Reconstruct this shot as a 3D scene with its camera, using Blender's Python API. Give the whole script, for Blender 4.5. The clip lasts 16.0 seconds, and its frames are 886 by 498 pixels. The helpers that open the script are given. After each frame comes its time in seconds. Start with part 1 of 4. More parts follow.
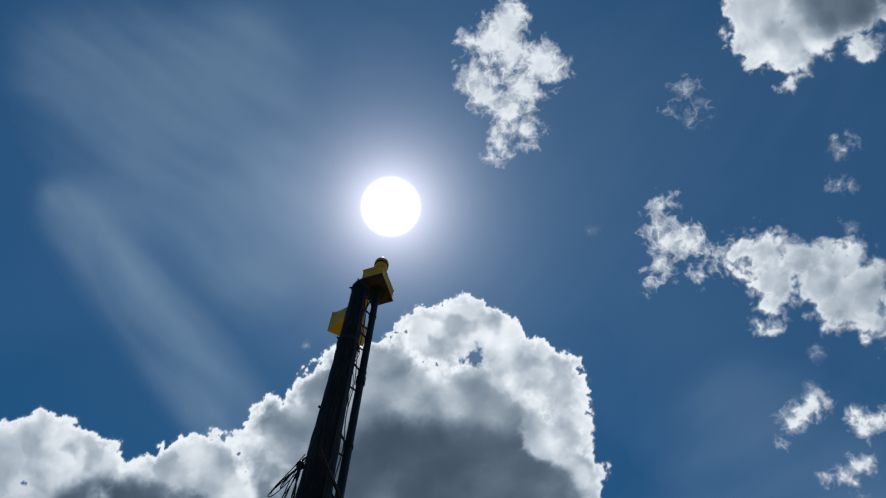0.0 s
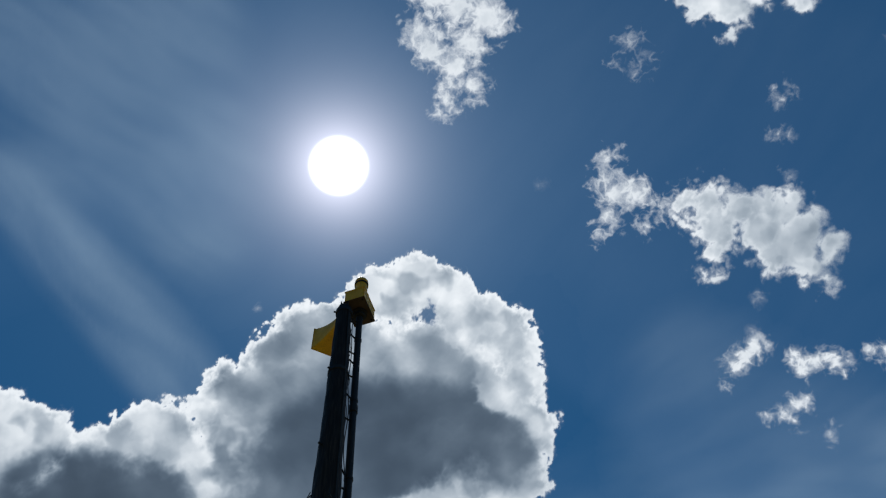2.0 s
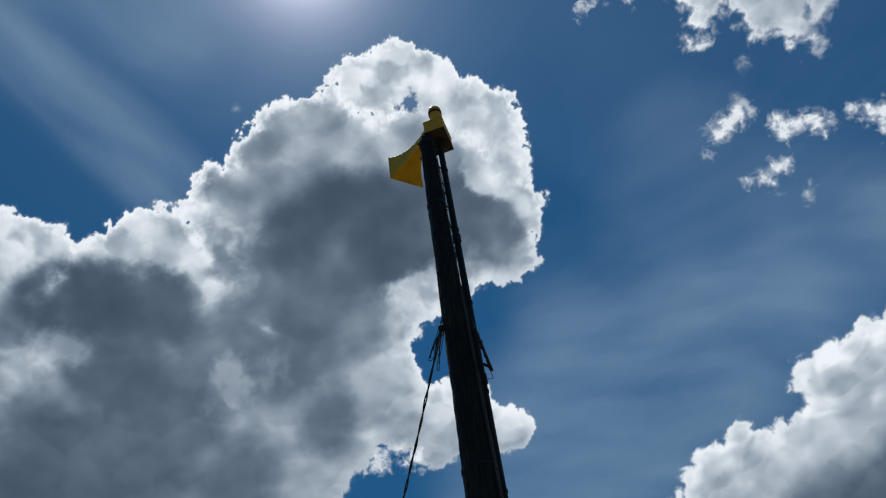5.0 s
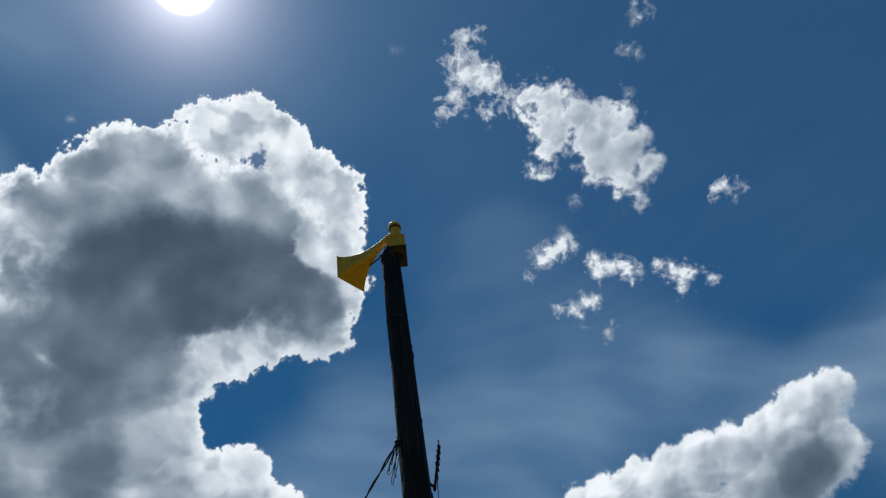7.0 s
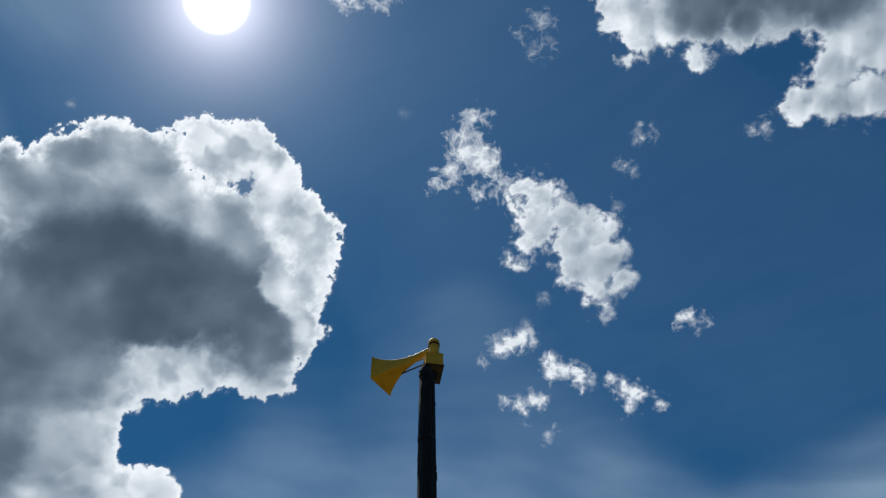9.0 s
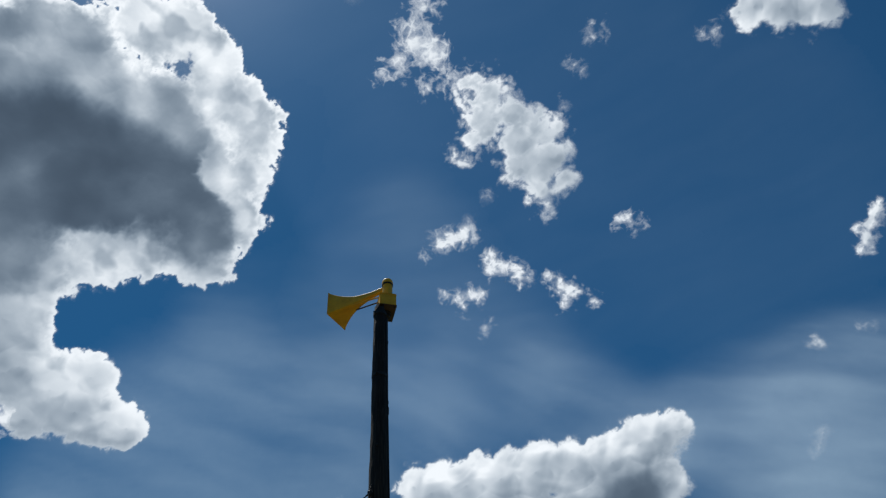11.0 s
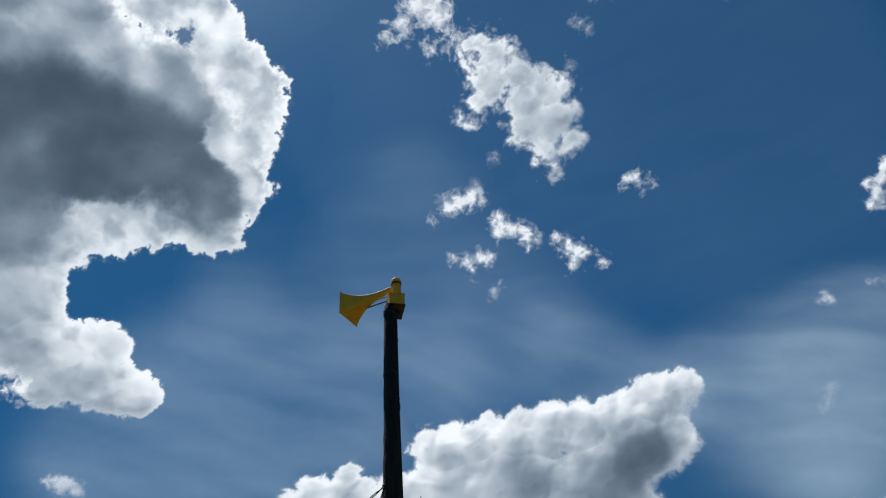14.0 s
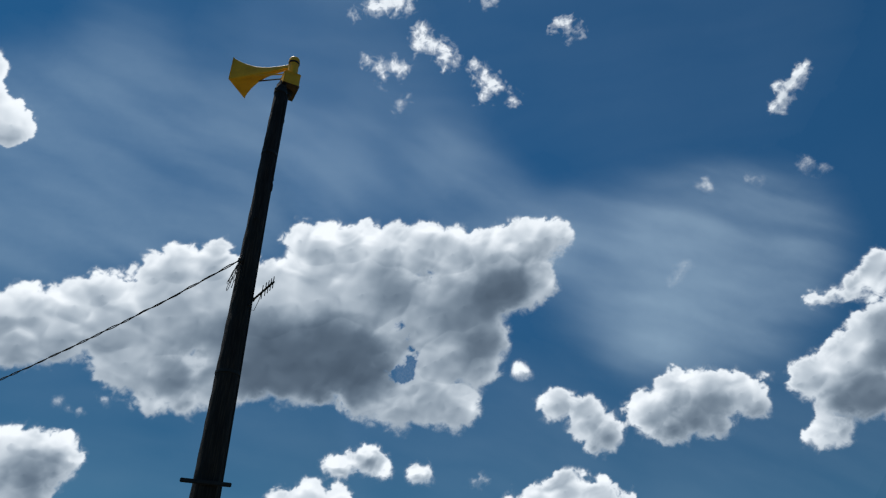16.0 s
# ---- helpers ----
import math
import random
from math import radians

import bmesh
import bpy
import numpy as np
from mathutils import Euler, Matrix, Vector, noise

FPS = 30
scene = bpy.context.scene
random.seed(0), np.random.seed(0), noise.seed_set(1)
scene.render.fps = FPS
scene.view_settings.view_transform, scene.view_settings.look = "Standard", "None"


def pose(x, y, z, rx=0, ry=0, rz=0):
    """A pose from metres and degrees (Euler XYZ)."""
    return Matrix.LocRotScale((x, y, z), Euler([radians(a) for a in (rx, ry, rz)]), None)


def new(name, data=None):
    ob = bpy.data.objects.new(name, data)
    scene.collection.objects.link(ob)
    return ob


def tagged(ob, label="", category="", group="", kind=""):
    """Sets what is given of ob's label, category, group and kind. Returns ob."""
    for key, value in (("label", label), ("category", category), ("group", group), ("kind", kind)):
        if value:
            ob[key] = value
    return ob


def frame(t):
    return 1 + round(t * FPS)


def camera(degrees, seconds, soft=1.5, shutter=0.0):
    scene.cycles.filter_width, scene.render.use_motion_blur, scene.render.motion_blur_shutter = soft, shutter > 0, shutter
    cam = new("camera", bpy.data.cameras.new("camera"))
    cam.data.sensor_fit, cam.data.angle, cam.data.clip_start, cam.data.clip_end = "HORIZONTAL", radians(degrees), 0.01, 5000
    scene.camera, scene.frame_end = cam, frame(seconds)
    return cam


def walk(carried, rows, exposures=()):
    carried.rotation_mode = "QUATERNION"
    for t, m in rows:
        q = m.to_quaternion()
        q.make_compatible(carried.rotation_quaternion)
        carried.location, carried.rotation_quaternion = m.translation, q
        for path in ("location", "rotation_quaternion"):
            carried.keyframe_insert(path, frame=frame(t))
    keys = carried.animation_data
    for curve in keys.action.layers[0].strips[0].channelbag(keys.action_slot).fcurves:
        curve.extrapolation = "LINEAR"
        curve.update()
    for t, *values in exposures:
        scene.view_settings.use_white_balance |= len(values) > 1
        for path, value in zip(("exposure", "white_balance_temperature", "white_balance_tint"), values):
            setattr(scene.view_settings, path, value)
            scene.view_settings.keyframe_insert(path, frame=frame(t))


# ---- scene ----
# ---------------------------------------------------------------- camera
cam = camera(59.14, 16.0, soft=1.25)
PATH = [
    (0.0, pose(1.185, -4.677, 1.6, 154.23, -0.79, 0.44)),
    (0.5, pose(1.066, -4.950, 1.6, 152.95, 2.17, 2.51)),
    (1.0, pose(0.908, -5.166, 1.6, 153.56, 2.35, 2.10)),
    (1.5, pose(0.855, -5.385, 1.6, 153.29, 2.36, 0.58)),
    (2.0, pose(0.833, -5.623, 1.6, 151.11, 3.19, 0.24)),
    (2.5, pose(0.714, -5.794, 1.6, 148.06, 4.14, -0.44)),
    (3.0, pose(0.680, -5.987, 1.6, 142.76, 3.55, -1.13)),
    (3.5, pose(0.626, -6.187, 1.6, 136.73, 3.51, 1.81)),
    (3.7, pose(0.542, -6.261, 1.6, 135.20, 4.35, 2.16)),
    (5.8, pose(-1.243, -6.509, 1.6, 137.56, 7.41, 2.50)),
    (6.0, pose(-1.446, -6.607, 1.6, 139.30, 7.09, -0.01)),
    (6.5, pose(-1.853, -6.896, 1.6, 140.73, 6.24, -8.59)),
    (7.0, pose(-2.267, -7.053, 1.6, 139.62, 7.54, -15.28)),
    (7.5, pose(-2.765, -7.233, 1.6, 139.97, 3.21, -23.71)),
    (8.0, pose(-3.209, -7.377, 1.6, 146.71, 2.14, -23.55)),
    (8.5, pose(-3.566, -7.483, 1.6, 146.07, 1.58, -24.96)),
    (9.0, pose(-3.820, -7.705, 1.6, 143.90, 1.19, -26.94)),
    (9.5, pose(-4.021, -7.929, 1.6, 141.09, 0.43, -28.20)),
    (10.0, pose(-4.258, -8.112, 1.6, 139.02, 1.51, -29.77)),
    (10.2, pose(-4.330, -8.248, 1.6, 138.45, 1.86, -30.72)),
    (12.3, pose(-4.599, -8.851, 1.6, 132.70, 4.43, -27.43)),
    (12.5, pose(-4.617, -8.918, 1.6, 132.51, 4.70, -26.64)),
    (13.0, pose(-4.786, -9.046, 1.6, 132.42, 5.31, -26.78)),
    (13.5, pose(-4.915, -9.217, 1.6, 133.23, 5.26, -28.42)),
    (14.0, pose(-4.930, -9.403, 1.6, 133.42, 3.53, -29.84)),
    (14.5, pose(-4.988, -9.482, 1.6, 131.92, 3.27, -33.15)),
    (15.0, pose(-5.067, -9.432, 1.6, 128.41, 4.74, -35.07)),
    (15.5, pose(-5.010, -9.389, 1.6, 123.65, 1.71, -38.93)),
    (16.0, pose(-4.694, -9.326, 1.6, 119.57, -2.42, -43.73)),
]
walk(cam, PATH, exposures=((0.0, -0.06), (3.5, -0.08), (6.0, -0.07), (8.0, 0.0), (10.2, 0.0), (13.0, 0.03), (16.0, 0.06)))

# ---------------------------------------------------------------- sky and sun
SUN = Vector((-0.0822, 0.3839, 0.9197)).normalized()
world = bpy.data.worlds.new("sky")
scene.world = world
world.use_nodes = True
wn, wl = world.node_tree.nodes, world.node_tree.links
background = wn["Background"]
background.inputs["Strength"].default_value = 1.0
sky = wn.new("ShaderNodeTexSky")
sky.sky_type = "NISHITA"
sky.sun_disc = False
sky.sun_elevation = math.asin(SUN.z)
sky.sun_rotation = math.atan2(SUN.x, SUN.y)
sky.altitude = 300
sky.air_density = 0.72
sky.dust_density = 0.1
sky.ozone_density = 1.0
SKY_STRENGTH = 0.0525


def wmath(op, a, b=None, clamp=False):
    n = wn.new("ShaderNodeMath")
    n.operation = op
    n.use_clamp = clamp
    for k, v in enumerate((a, b)):
        if v is None:
            continue
        if isinstance(v, (int, float)):
            n.inputs[k].default_value = v
        else:
            wl.new(v, n.inputs[k])
    return n.outputs[0]


# the sun's glaring disc and the bright aureole of the hazy air round it
coord = wn.new("ShaderNodeTexCoord")
dot = wn.new("ShaderNodeVectorMath")
dot.operation = "DOT_PRODUCT"
wl.new(coord.outputs["Generated"], dot.inputs[0])
dot.inputs[1].default_value = SUN
angle = wmath("MULTIPLY", wmath("ARCCOSINE", wmath("MINIMUM", dot.outputs["Value"], 1.0)), 180 / math.pi)
disc = wn.new("ShaderNodeMapRange")
disc.interpolation_type = "SMOOTHSTEP"
disc.inputs["From Min"].default_value = 2.35
disc.inputs["From Max"].default_value = 1.2
wl.new(angle, disc.inputs["Value"])
near_glow = wmath("MULTIPLY", wmath("EXPONENT", wmath("DIVIDE", angle, -2.3)), 1.8)
far_glow = wmath("MULTIPLY", wmath("EXPONENT", wmath("DIVIDE", angle, -9.0)), 0.15)


def wscale(colour, factor):
    n = wn.new("ShaderNodeVectorMath")
    n.operation = "SCALE"
    if isinstance(colour, tuple):
        n.inputs[0].default_value = colour
    else:
        wl.new(colour, n.inputs[0])
    if isinstance(factor, (int, float)):
        n.inputs["Scale"].default_value = factor
    else:
        wl.new(factor, n.inputs["Scale"])
    return n.outputs[0]


def wadd(a, b):
    n = wn.new("ShaderNodeVectorMath")
    n.operation = "ADD"
    wl.new(a, n.inputs[0])
    wl.new(b, n.inputs[1])
    return n.outputs[0]


clear_blue = wn.new("ShaderNodeVectorMath")
clear_blue.operation = "MULTIPLY"
wl.new(sky.outputs[0], clear_blue.inputs[0])
clear_blue.inputs[1].default_value = (0.195, 0.87, 1.175)
height = wn.new("ShaderNodeSeparateXYZ")
wl.new(coord.outputs["Generated"], height.inputs[0])
lower = wn.new("ShaderNodeMapRange")
lower.interpolation_type = "SMOOTHSTEP"
lower.inputs["From Min"].default_value = 0.15
lower.inputs["From Max"].default_value = 0.62
wl.new(height.outputs["Z"], lower.inputs["Value"])
dull_air = wn.new("ShaderNodeMix")
dull_air.data_type = "VECTOR"
wl.new(lower.outputs[0], dull_air.inputs["Factor"])
dull_air.inputs[4].default_value = (1.25, 0.74, 0.66)
dull_air.inputs[5].default_value = (1.0, 1.0, 1.0)
low_sky = wn.new("ShaderNodeVectorMath")
low_sky.operation = "MULTIPLY"
wl.new(clear_blue.outputs[0], low_sky.inputs[0])
wl.new(dull_air.outputs[1], low_sky.inputs[1])
total = wadd(wscale(low_sky.outputs[0], SKY_STRENGTH), wadd(wscale((1.0, 0.94, 1.03), near_glow), wscale((0.8, 0.85, 1.08), far_glow)))
total = wadd(total, wscale((3.0, 3.0, 3.0), disc.outputs[0]))
wl.new(total, background.inputs["Color"])

sun = new("sun", bpy.data.lights.new("sun", "SUN"))
sun.data.energy = 3.0
sun.data.angle = radians(0.5)
sun.data.color = (1.0, 0.96, 0.9)
sun.rotation_euler = SUN.to_track_quat("Z", "Y").to_euler()


# ---------------------------------------------------------------- materials
def material(name):
    m = bpy.data.materials.new(name)
    m.use_nodes = True
    return m, m.node_tree.nodes, m.node_tree.links, m.node_tree.nodes["Principled BSDF"]


def ramp(nodes, links, source, stops):
    r = nodes.new("ShaderNodeValToRGB")
    el = r.color_ramp.elements
    while len(el) < len(stops):
        el.new(0.5)
    for e, (p, c) in zip(el, stops):
        e.position, e.color = p, (*c, 1)
    links.new(source, r.inputs[0])
    return r.outputs[0]


def noise_at(nodes, links, scale, detail=5, stretch=(1, 1, 1), rough=0.6):
    tc = nodes.new("ShaderNodeTexCoord")
    mp = nodes.new("ShaderNodeMapping")
    mp.inputs["Scale"].default_value = stretch
    links.new(tc.outputs["Object"], mp.inputs[0])
    n = nodes.new("ShaderNodeTexNoise")
    n.inputs["Scale"].default_value = scale
    n.inputs["Detail"].default_value = detail
    n.inputs["Roughness"].default_value = rough
    links.new(mp.outputs[0], n.inputs["Vector"])
    return n.outputs["Fac"]


def bumped(nodes, links, bsdf, height, strength, distance):
    b = nodes.new("ShaderNodeBump")
    b.inputs["Strength"].default_value = strength
    b.inputs["Distance"].default_value = distance
    links.new(height, b.inputs["Height"])
    links.new(b.outputs[0], bsdf.inputs["Normal"])


def mixed(nodes, links, kind, fac, a, b):
    n = nodes.new("ShaderNodeMix")
    n.data_type = "RGBA"
    n.blend_type = kind
    n.inputs[0].default_value = fac
    links.new(a, n.inputs[6])
    links.new(b, n.inputs[7])
    return n.outputs[2]


def wood_material():
    m, n, l, b = material("creosoted_wood")
    grain = noise_at(n, l, 14, 6, (5, 5, 0.22))
    patch = noise_at(n, l, 2.3, 4, (1, 1, 0.5))
    c1 = ramp(n, l, grain, [(0.28, (0.007, 0.006, 0.006)), (0.5, (0.022, 0.019, 0.017)), (0.75, (0.085, 0.064, 0.05))])
    c2 = ramp(n, l, patch, [(0.3, (0.35, 0.36, 0.4)), (0.7, (1, 0.95, 0.9))])
    l.new(mixed(n, l, "MULTIPLY", 1.0, c1, c2), b.inputs["Base Color"])
    b.inputs["Roughness"].default_value = 0.72
    b.inputs["Specular IOR Level"].default_value = 0.28
    bumped(n, l, b, grain, 0.9, 0.012)
    return m


def paint_material(name, dark, light, rough=0.5):
    m, n, l, b = material(name)
    large = noise_at(n, l, 5, 5)
    fine = noise_at(n, l, 60, 4)
    c1 = ramp(n, l, large, [(0.3, dark), (0.62, light)])
    c2 = ramp(n, l, fine, [(0.3, (0.72, 0.7, 0.66)), (0.55, (1, 1, 1))])
    l.new(mixed(n, l, "MULTIPLY", 0.8, c1, c2), b.inputs["Base Color"])
    l.new(ramp(n, l, large, [(0.3, (rough + 0.2,) * 3), (0.7, (rough - 0.1,) * 3)]), b.inputs["Roughness"])
    bumped(n, l, b, fine, 0.15, 0.003)
    return m


def metal_material(name, dark, light, rough, metallic):
    m, n, l, b = material(name)
    large = noise_at(n, l, 7, 6, (1, 1, 0.4))
    l.new(ramp(n, l, large, [(0.3, dark), (0.7, light)]), b.inputs["Base Color"])
    b.inputs["Metallic"].default_value = metallic
    b.inputs["Roughness"].default_value = rough
    bumped(n, l, b, noise_at(n, l, 90, 3), 0.2, 0.002)
    return m


def grass_material():
    m, n, l, b = material("dry_grass")
    c1 = ramp(n, l, noise_at(n, l, 0.15, 6), [(0.3, (0.075, 0.08, 0.035)), (0.7, (0.18, 0.15, 0.08))])
    c2 = ramp(n, l, noise_at(n, l, 18, 6), [(0.3, (0.5, 0.5, 0.5)), (0.7, (1, 1, 1))])
    l.new(mixed(n, l, "MULTIPLY", 1.0, c1, c2), b.inputs["Base Color"])
    b.inputs["Roughness"].default_value = 0.95
    return m


CLOUD_WHITE = (0.938, 0.967, 0.985)
CLOUD_SHADE = (0.044, 0.064, 0.092)


def cloud_material(name, detail_size, light_loss, fray, losses=(1.14, 1.02, 0.91)):
    """Emission with cloud light and shade painted in; thin cloud lets the sky through."""
    m = bpy.data.materials.new(name)
    m.use_nodes = True
    m.cycles.emission_sampling = "NONE"
    n, l = m.node_tree.nodes, m.node_tree.links
    n.clear()

    def attr(key):
        a = n.new("ShaderNodeAttribute")
        a.attribute_name = key
        return a.outputs["Fac"]

    def calc(op, a, b=None, clamp=False):
        q = n.new("ShaderNodeMath")
        q.operation = op
        q.use_clamp = clamp
        for k, v in enumerate((a, b)):
            if v is None:
                continue
            if isinstance(v, (int, float)):
                q.inputs[k].default_value = v
            else:
                l.new(v, q.inputs[k])
        return q.outputs[0]

    fluff = calc("SUBTRACT", noise_at(n, l, 1 / detail_size, 5, rough=0.62), 0.5)
    puffs = calc("SUBTRACT", noise_at(n, l, 0.16 / detail_size, 4, rough=0.6), 0.5)
    dimming = calc("ADD", attr("painted_dimming"), calc("ADD", calc("MULTIPLY", fluff, 0.06 * fray), calc("MULTIPLY", calc("MULTIPLY", puffs, 0.05 * fray), calc("MULTIPLY", attr("painted_dimming"), 1.6, clamp=True))))
    dimming = calc("MAXIMUM", dimming, 0.0)
    cloud_glow = n.new("ShaderNodeCombineXYZ")
    for k, (white, loss) in enumerate(zip(CLOUD_WHITE, losses)):
        l.new(calc("MULTIPLY", calc("EXPONENT", calc("MULTIPLY", dimming, -light_loss * loss)), 0.945 * white), cloud_glow.inputs[k])
    cover = calc("ADD", attr("cover"), calc("MULTIPLY", fluff, calc("MULTIPLY", calc("SUBTRACT", 1.0, attr("cover")), calc("MULTIPLY", attr("cover"), 4.0 * fray))), clamp=True)

    add = n.new("ShaderNodeVectorMath")
    add.operation = "ADD"
    l.new(cloud_glow.outputs[0], add.inputs[0])
    add.inputs[1].default_value = CLOUD_SHADE
    em = n.new("ShaderNodeEmission")
    l.new(add.outputs[0], em.inputs["Color"])
    tr = n.new("ShaderNodeBsdfTransparent")
    mix = n.new("ShaderNodeMixShader")
    l.new(cover, mix.inputs[0])
    l.new(tr.outputs[0], mix.inputs[1])
    l.new(em.outputs[0], mix.inputs[2])
    out = n.new("ShaderNodeOutputMaterial")
    l.new(mix.outputs[0], out.inputs["Surface"])
    return m


WOOD = wood_material()
YELLOW = paint_material("weathered_yellow_enamel", (0.75, 0.37, 0.01), (0.95, 0.53, 0.012), 0.45)
# the yellow darkened in its colour for the shade inside the horn
YELLOW_INSIDE = paint_material("shaded_horn_throat", (0.11, 0.07, 0.02), (0.2, 0.13, 0.035), 0.7)
# dark colour that paints shade under the housing and on one brace
SHADED_METAL = paint_material("shaded_dark_metal", (0.045, 0.03, 0.018), (0.1, 0.06, 0.03), 0.7)
STEEL = metal_material("dull_dark_steel", (0.008, 0.008, 0.009), (0.026, 0.025, 0.026), 0.65, 0.2)
GALVANISED = metal_material("grey_galvanised_steel", (0.12, 0.12, 0.125), (0.26, 0.26, 0.27), 0.55, 0.7)
RUBBER = metal_material("black_cable_sheath", (0.01, 0.01, 0.011), (0.03, 0.03, 0.032), 0.7, 0.0)
GRASS = grass_material()
CUMULUS = cloud_material("glowing_cumulus", 11.0, 1.0, 0.6)
CIRRUS = cloud_material("thin_cirrus", 60.0, 0.6, 0.05, (3.2, 1.3, 0.3))
HAZE = cloud_material("glowing_blue_haze", 60.0, 1.0, 0.05, (5.0, 2.7, 0.0))


# ---------------------------------------------------------------- building helpers
def thing(name, label, category, place=(0, 0, 0), group="", kind=""):
    ob = new(name)
    ob.location = place
    return tagged(ob, label, category, group, kind)


def part(name, bm, mat, parent, label="", smooth=True):
    me = bpy.data.meshes.new(name)
    bmesh.ops.recalc_face_normals(bm, faces=bm.faces)
    if smooth:
        for f in bm.faces:
            f.smooth = True
        for e in bm.edges:
            if len(e.link_faces) == 2 and e.calc_face_angle() > 0.6:
                e.smooth = False
    bm.to_mesh(me)
    bm.free()
    me.materials.append(mat)
    ob = new(name, me)
    if parent:
        ob.parent = parent
    if label:
        ob["label"] = label
    return ob


def tube_into(bm, points, radii, sides=10, caps=True):
    pts = [Vector(p) for p in points]
    if isinstance(radii, (int, float)):
        radii = [radii] * len(pts)
    rings = []
    side = None
    for i, p in enumerate(pts):
        d = (pts[min(i + 1, len(pts) - 1)] - pts[max(i - 1, 0)]).normalized()
        if side is None:
            side = d.orthogonal().normalized()
        side = (side - d * side.dot(d)).normalized()
        other = d.cross(side)
        rings.append([bm.verts.new(p + (side * math.cos(a) + other * math.sin(a)) * radii[i])
                      for a in (2 * math.pi * k / sides for k in range(sides))])
    for a, b in zip(rings, rings[1:]):
        for k in range(sides):
            bm.faces.new((a[k], a[(k + 1) % sides], b[(k + 1) % sides], b[k]))
    if caps:
        bm.faces.new(rings[0][::-1])
        bm.faces.new(rings[-1])
    return bm


def tube(points, radii, sides=10):
    return tube_into(bmesh.new(), points, radii, sides)


def block(size, m=None, bevel=0.006):
    bm = bmesh.new()
    bmesh.ops.create_cube(bm, size=1.0, matrix=Matrix.Diagonal((*size, 1)))
    if bevel:
        bmesh.ops.bevel(bm, geom=bm.edges[:], offset=bevel, segments=2, affect="EDGES")
    if m is not None:
        bmesh.ops.transform(bm, matrix=m, verts=bm.verts)
    return bm


def lathe(profile, sides=28, m=None):
    """A turned shape from (radius, height) pairs."""
    bm = bmesh.new()
    rings = []
    for r, h in profile:
        rings.append([bm.verts.new((r * math.cos(a), r * math.sin(a), h)) for a in (2 * math.pi * k / sides for k in range(sides))])
    for a, b in zip(rings, rings[1:]):
        for k in range(sides):
            bm.faces.new((a[k], a[(k + 1) % sides], b[(k + 1) % sides], b[k]))
    bm.faces.new(rings[0][::-1])
    bm.faces.new(rings[-1])
    if m is not None:
        bmesh.ops.transform(bm, matrix=m, verts=bm.verts)
    return bm


# ---------------------------------------------------------------- ground
def build_ground():
    bm = bmesh.new()
    bmesh.ops.create_circle(bm, cap_ends=True, segments=96, radius=4900)
    ob = part("ground", bm, GRASS, None, smooth=False)
    return tagged(ob, "dry grassy ground round the pole", "ground", kind="structure")


build_ground()


# ---------------------------------------------------------------- utility pole
POLE_TOP = 10.24


def pole_radius(z):
    return min(0.19, 0.232 - 0.0134 * z)


def build_pole():
    pole = thing("utility_pole", "dark creosoted wooden utility pole with weathered grain", "pole")
    bm = bmesh.new()
    sides, levels = 40, 160
    rings = []
    for i in range(levels + 1):
        z = POLE_TOP * i / levels
        ring = []
        for k in range(sides):
            a = 2 * math.pi * k / sides
            r = pole_radius(z) * (1 + 0.035 * noise.noise((math.cos(a) * 1.3, math.sin(a) * 1.3, z * 0.8)))
            r += 0.004 * noise.noise((math.cos(a) * 6, math.sin(a) * 6, z * 0.7))
            r += 0.009 * noise.noise((math.cos(a) * 2.2, math.sin(a) * 2.2, z * 5.0))
            if z > POLE_TOP - 0.06:
                r -= 0.012
            ring.append(bm.verts.new((r * math.cos(a), r * math.sin(a), z)))
        rings.append(ring)
    for a, b in zip(rings, rings[1:]):
        for k in range(sides):
            bm.faces.new((a[k], a[(k + 1) % sides], b[(k + 1) % sides], b[k]))
    bm.faces.new(rings[-1])
    part("shaft", bm, WOOD, pole)
    for z, h, proud in ((8.86, 0.05, 0.009), (10.12, 0.07, 0.012), (5.2, 0.04, 0.008)):
        r = pole_radius(z) + proud
        bm = lathe([(r - 0.008, z - h / 2 - 0.004), (r, z - h / 2), (r, z + h / 2), (r - 0.008, z + h / 2 + 0.004)], 32)
        part("steel_band", bm, STEEL, pole, "dark steel strap round the pole")
    for z, a in ((10.12, 3.4), (8.86, 3.9), (8.86, 0.6), (7.6, 4.0), (6.2, 5.1)):
        r = pole_radius(z)
        m = Matrix.Translation((math.cos(a) * r, math.sin(a) * r, z)) @ Matrix.Rotation(a, 4, "Z") @ Matrix.Rotation(math.pi / 2, 4, "Y")
        part("bolt", lathe([(0.018, -0.02), (0.018, 0.012), (0.012, 0.014), (0.012, 0.04)], 6, m), STEEL, pole)
    return pole


build_pole()


def build_crossbar():
    """The short level iron bar that crosses the pole low down."""
    bar = thing("pole_step_bar", "short dark iron step bar fixed across the pole", "step bar", (0, 0, 3.72))
    along = Vector((0.895, -0.446, 0))
    back = Vector((0.446, 0.895, 0)) * -(pole_radius(3.72) + 0.02)
    turn = math.atan2(along.y, along.x)
    m = Matrix.Translation(back + along * -0.02) @ Matrix.Rotation(turn, 4, "Z")
    part("bar", block((0.62, 0.045, 0.05), m, 0.008), STEEL, bar)
    m2 = Matrix.Translation(back * 0.9) @ Matrix.Rotation(turn, 4, "Z") @ Matrix.Rotation(math.pi / 2, 4, "X")
    part("bolt", lathe([(0.02, -0.05), (0.02, 0.05)], 6, m2), STEEL, bar)
    return bar


build_crossbar()



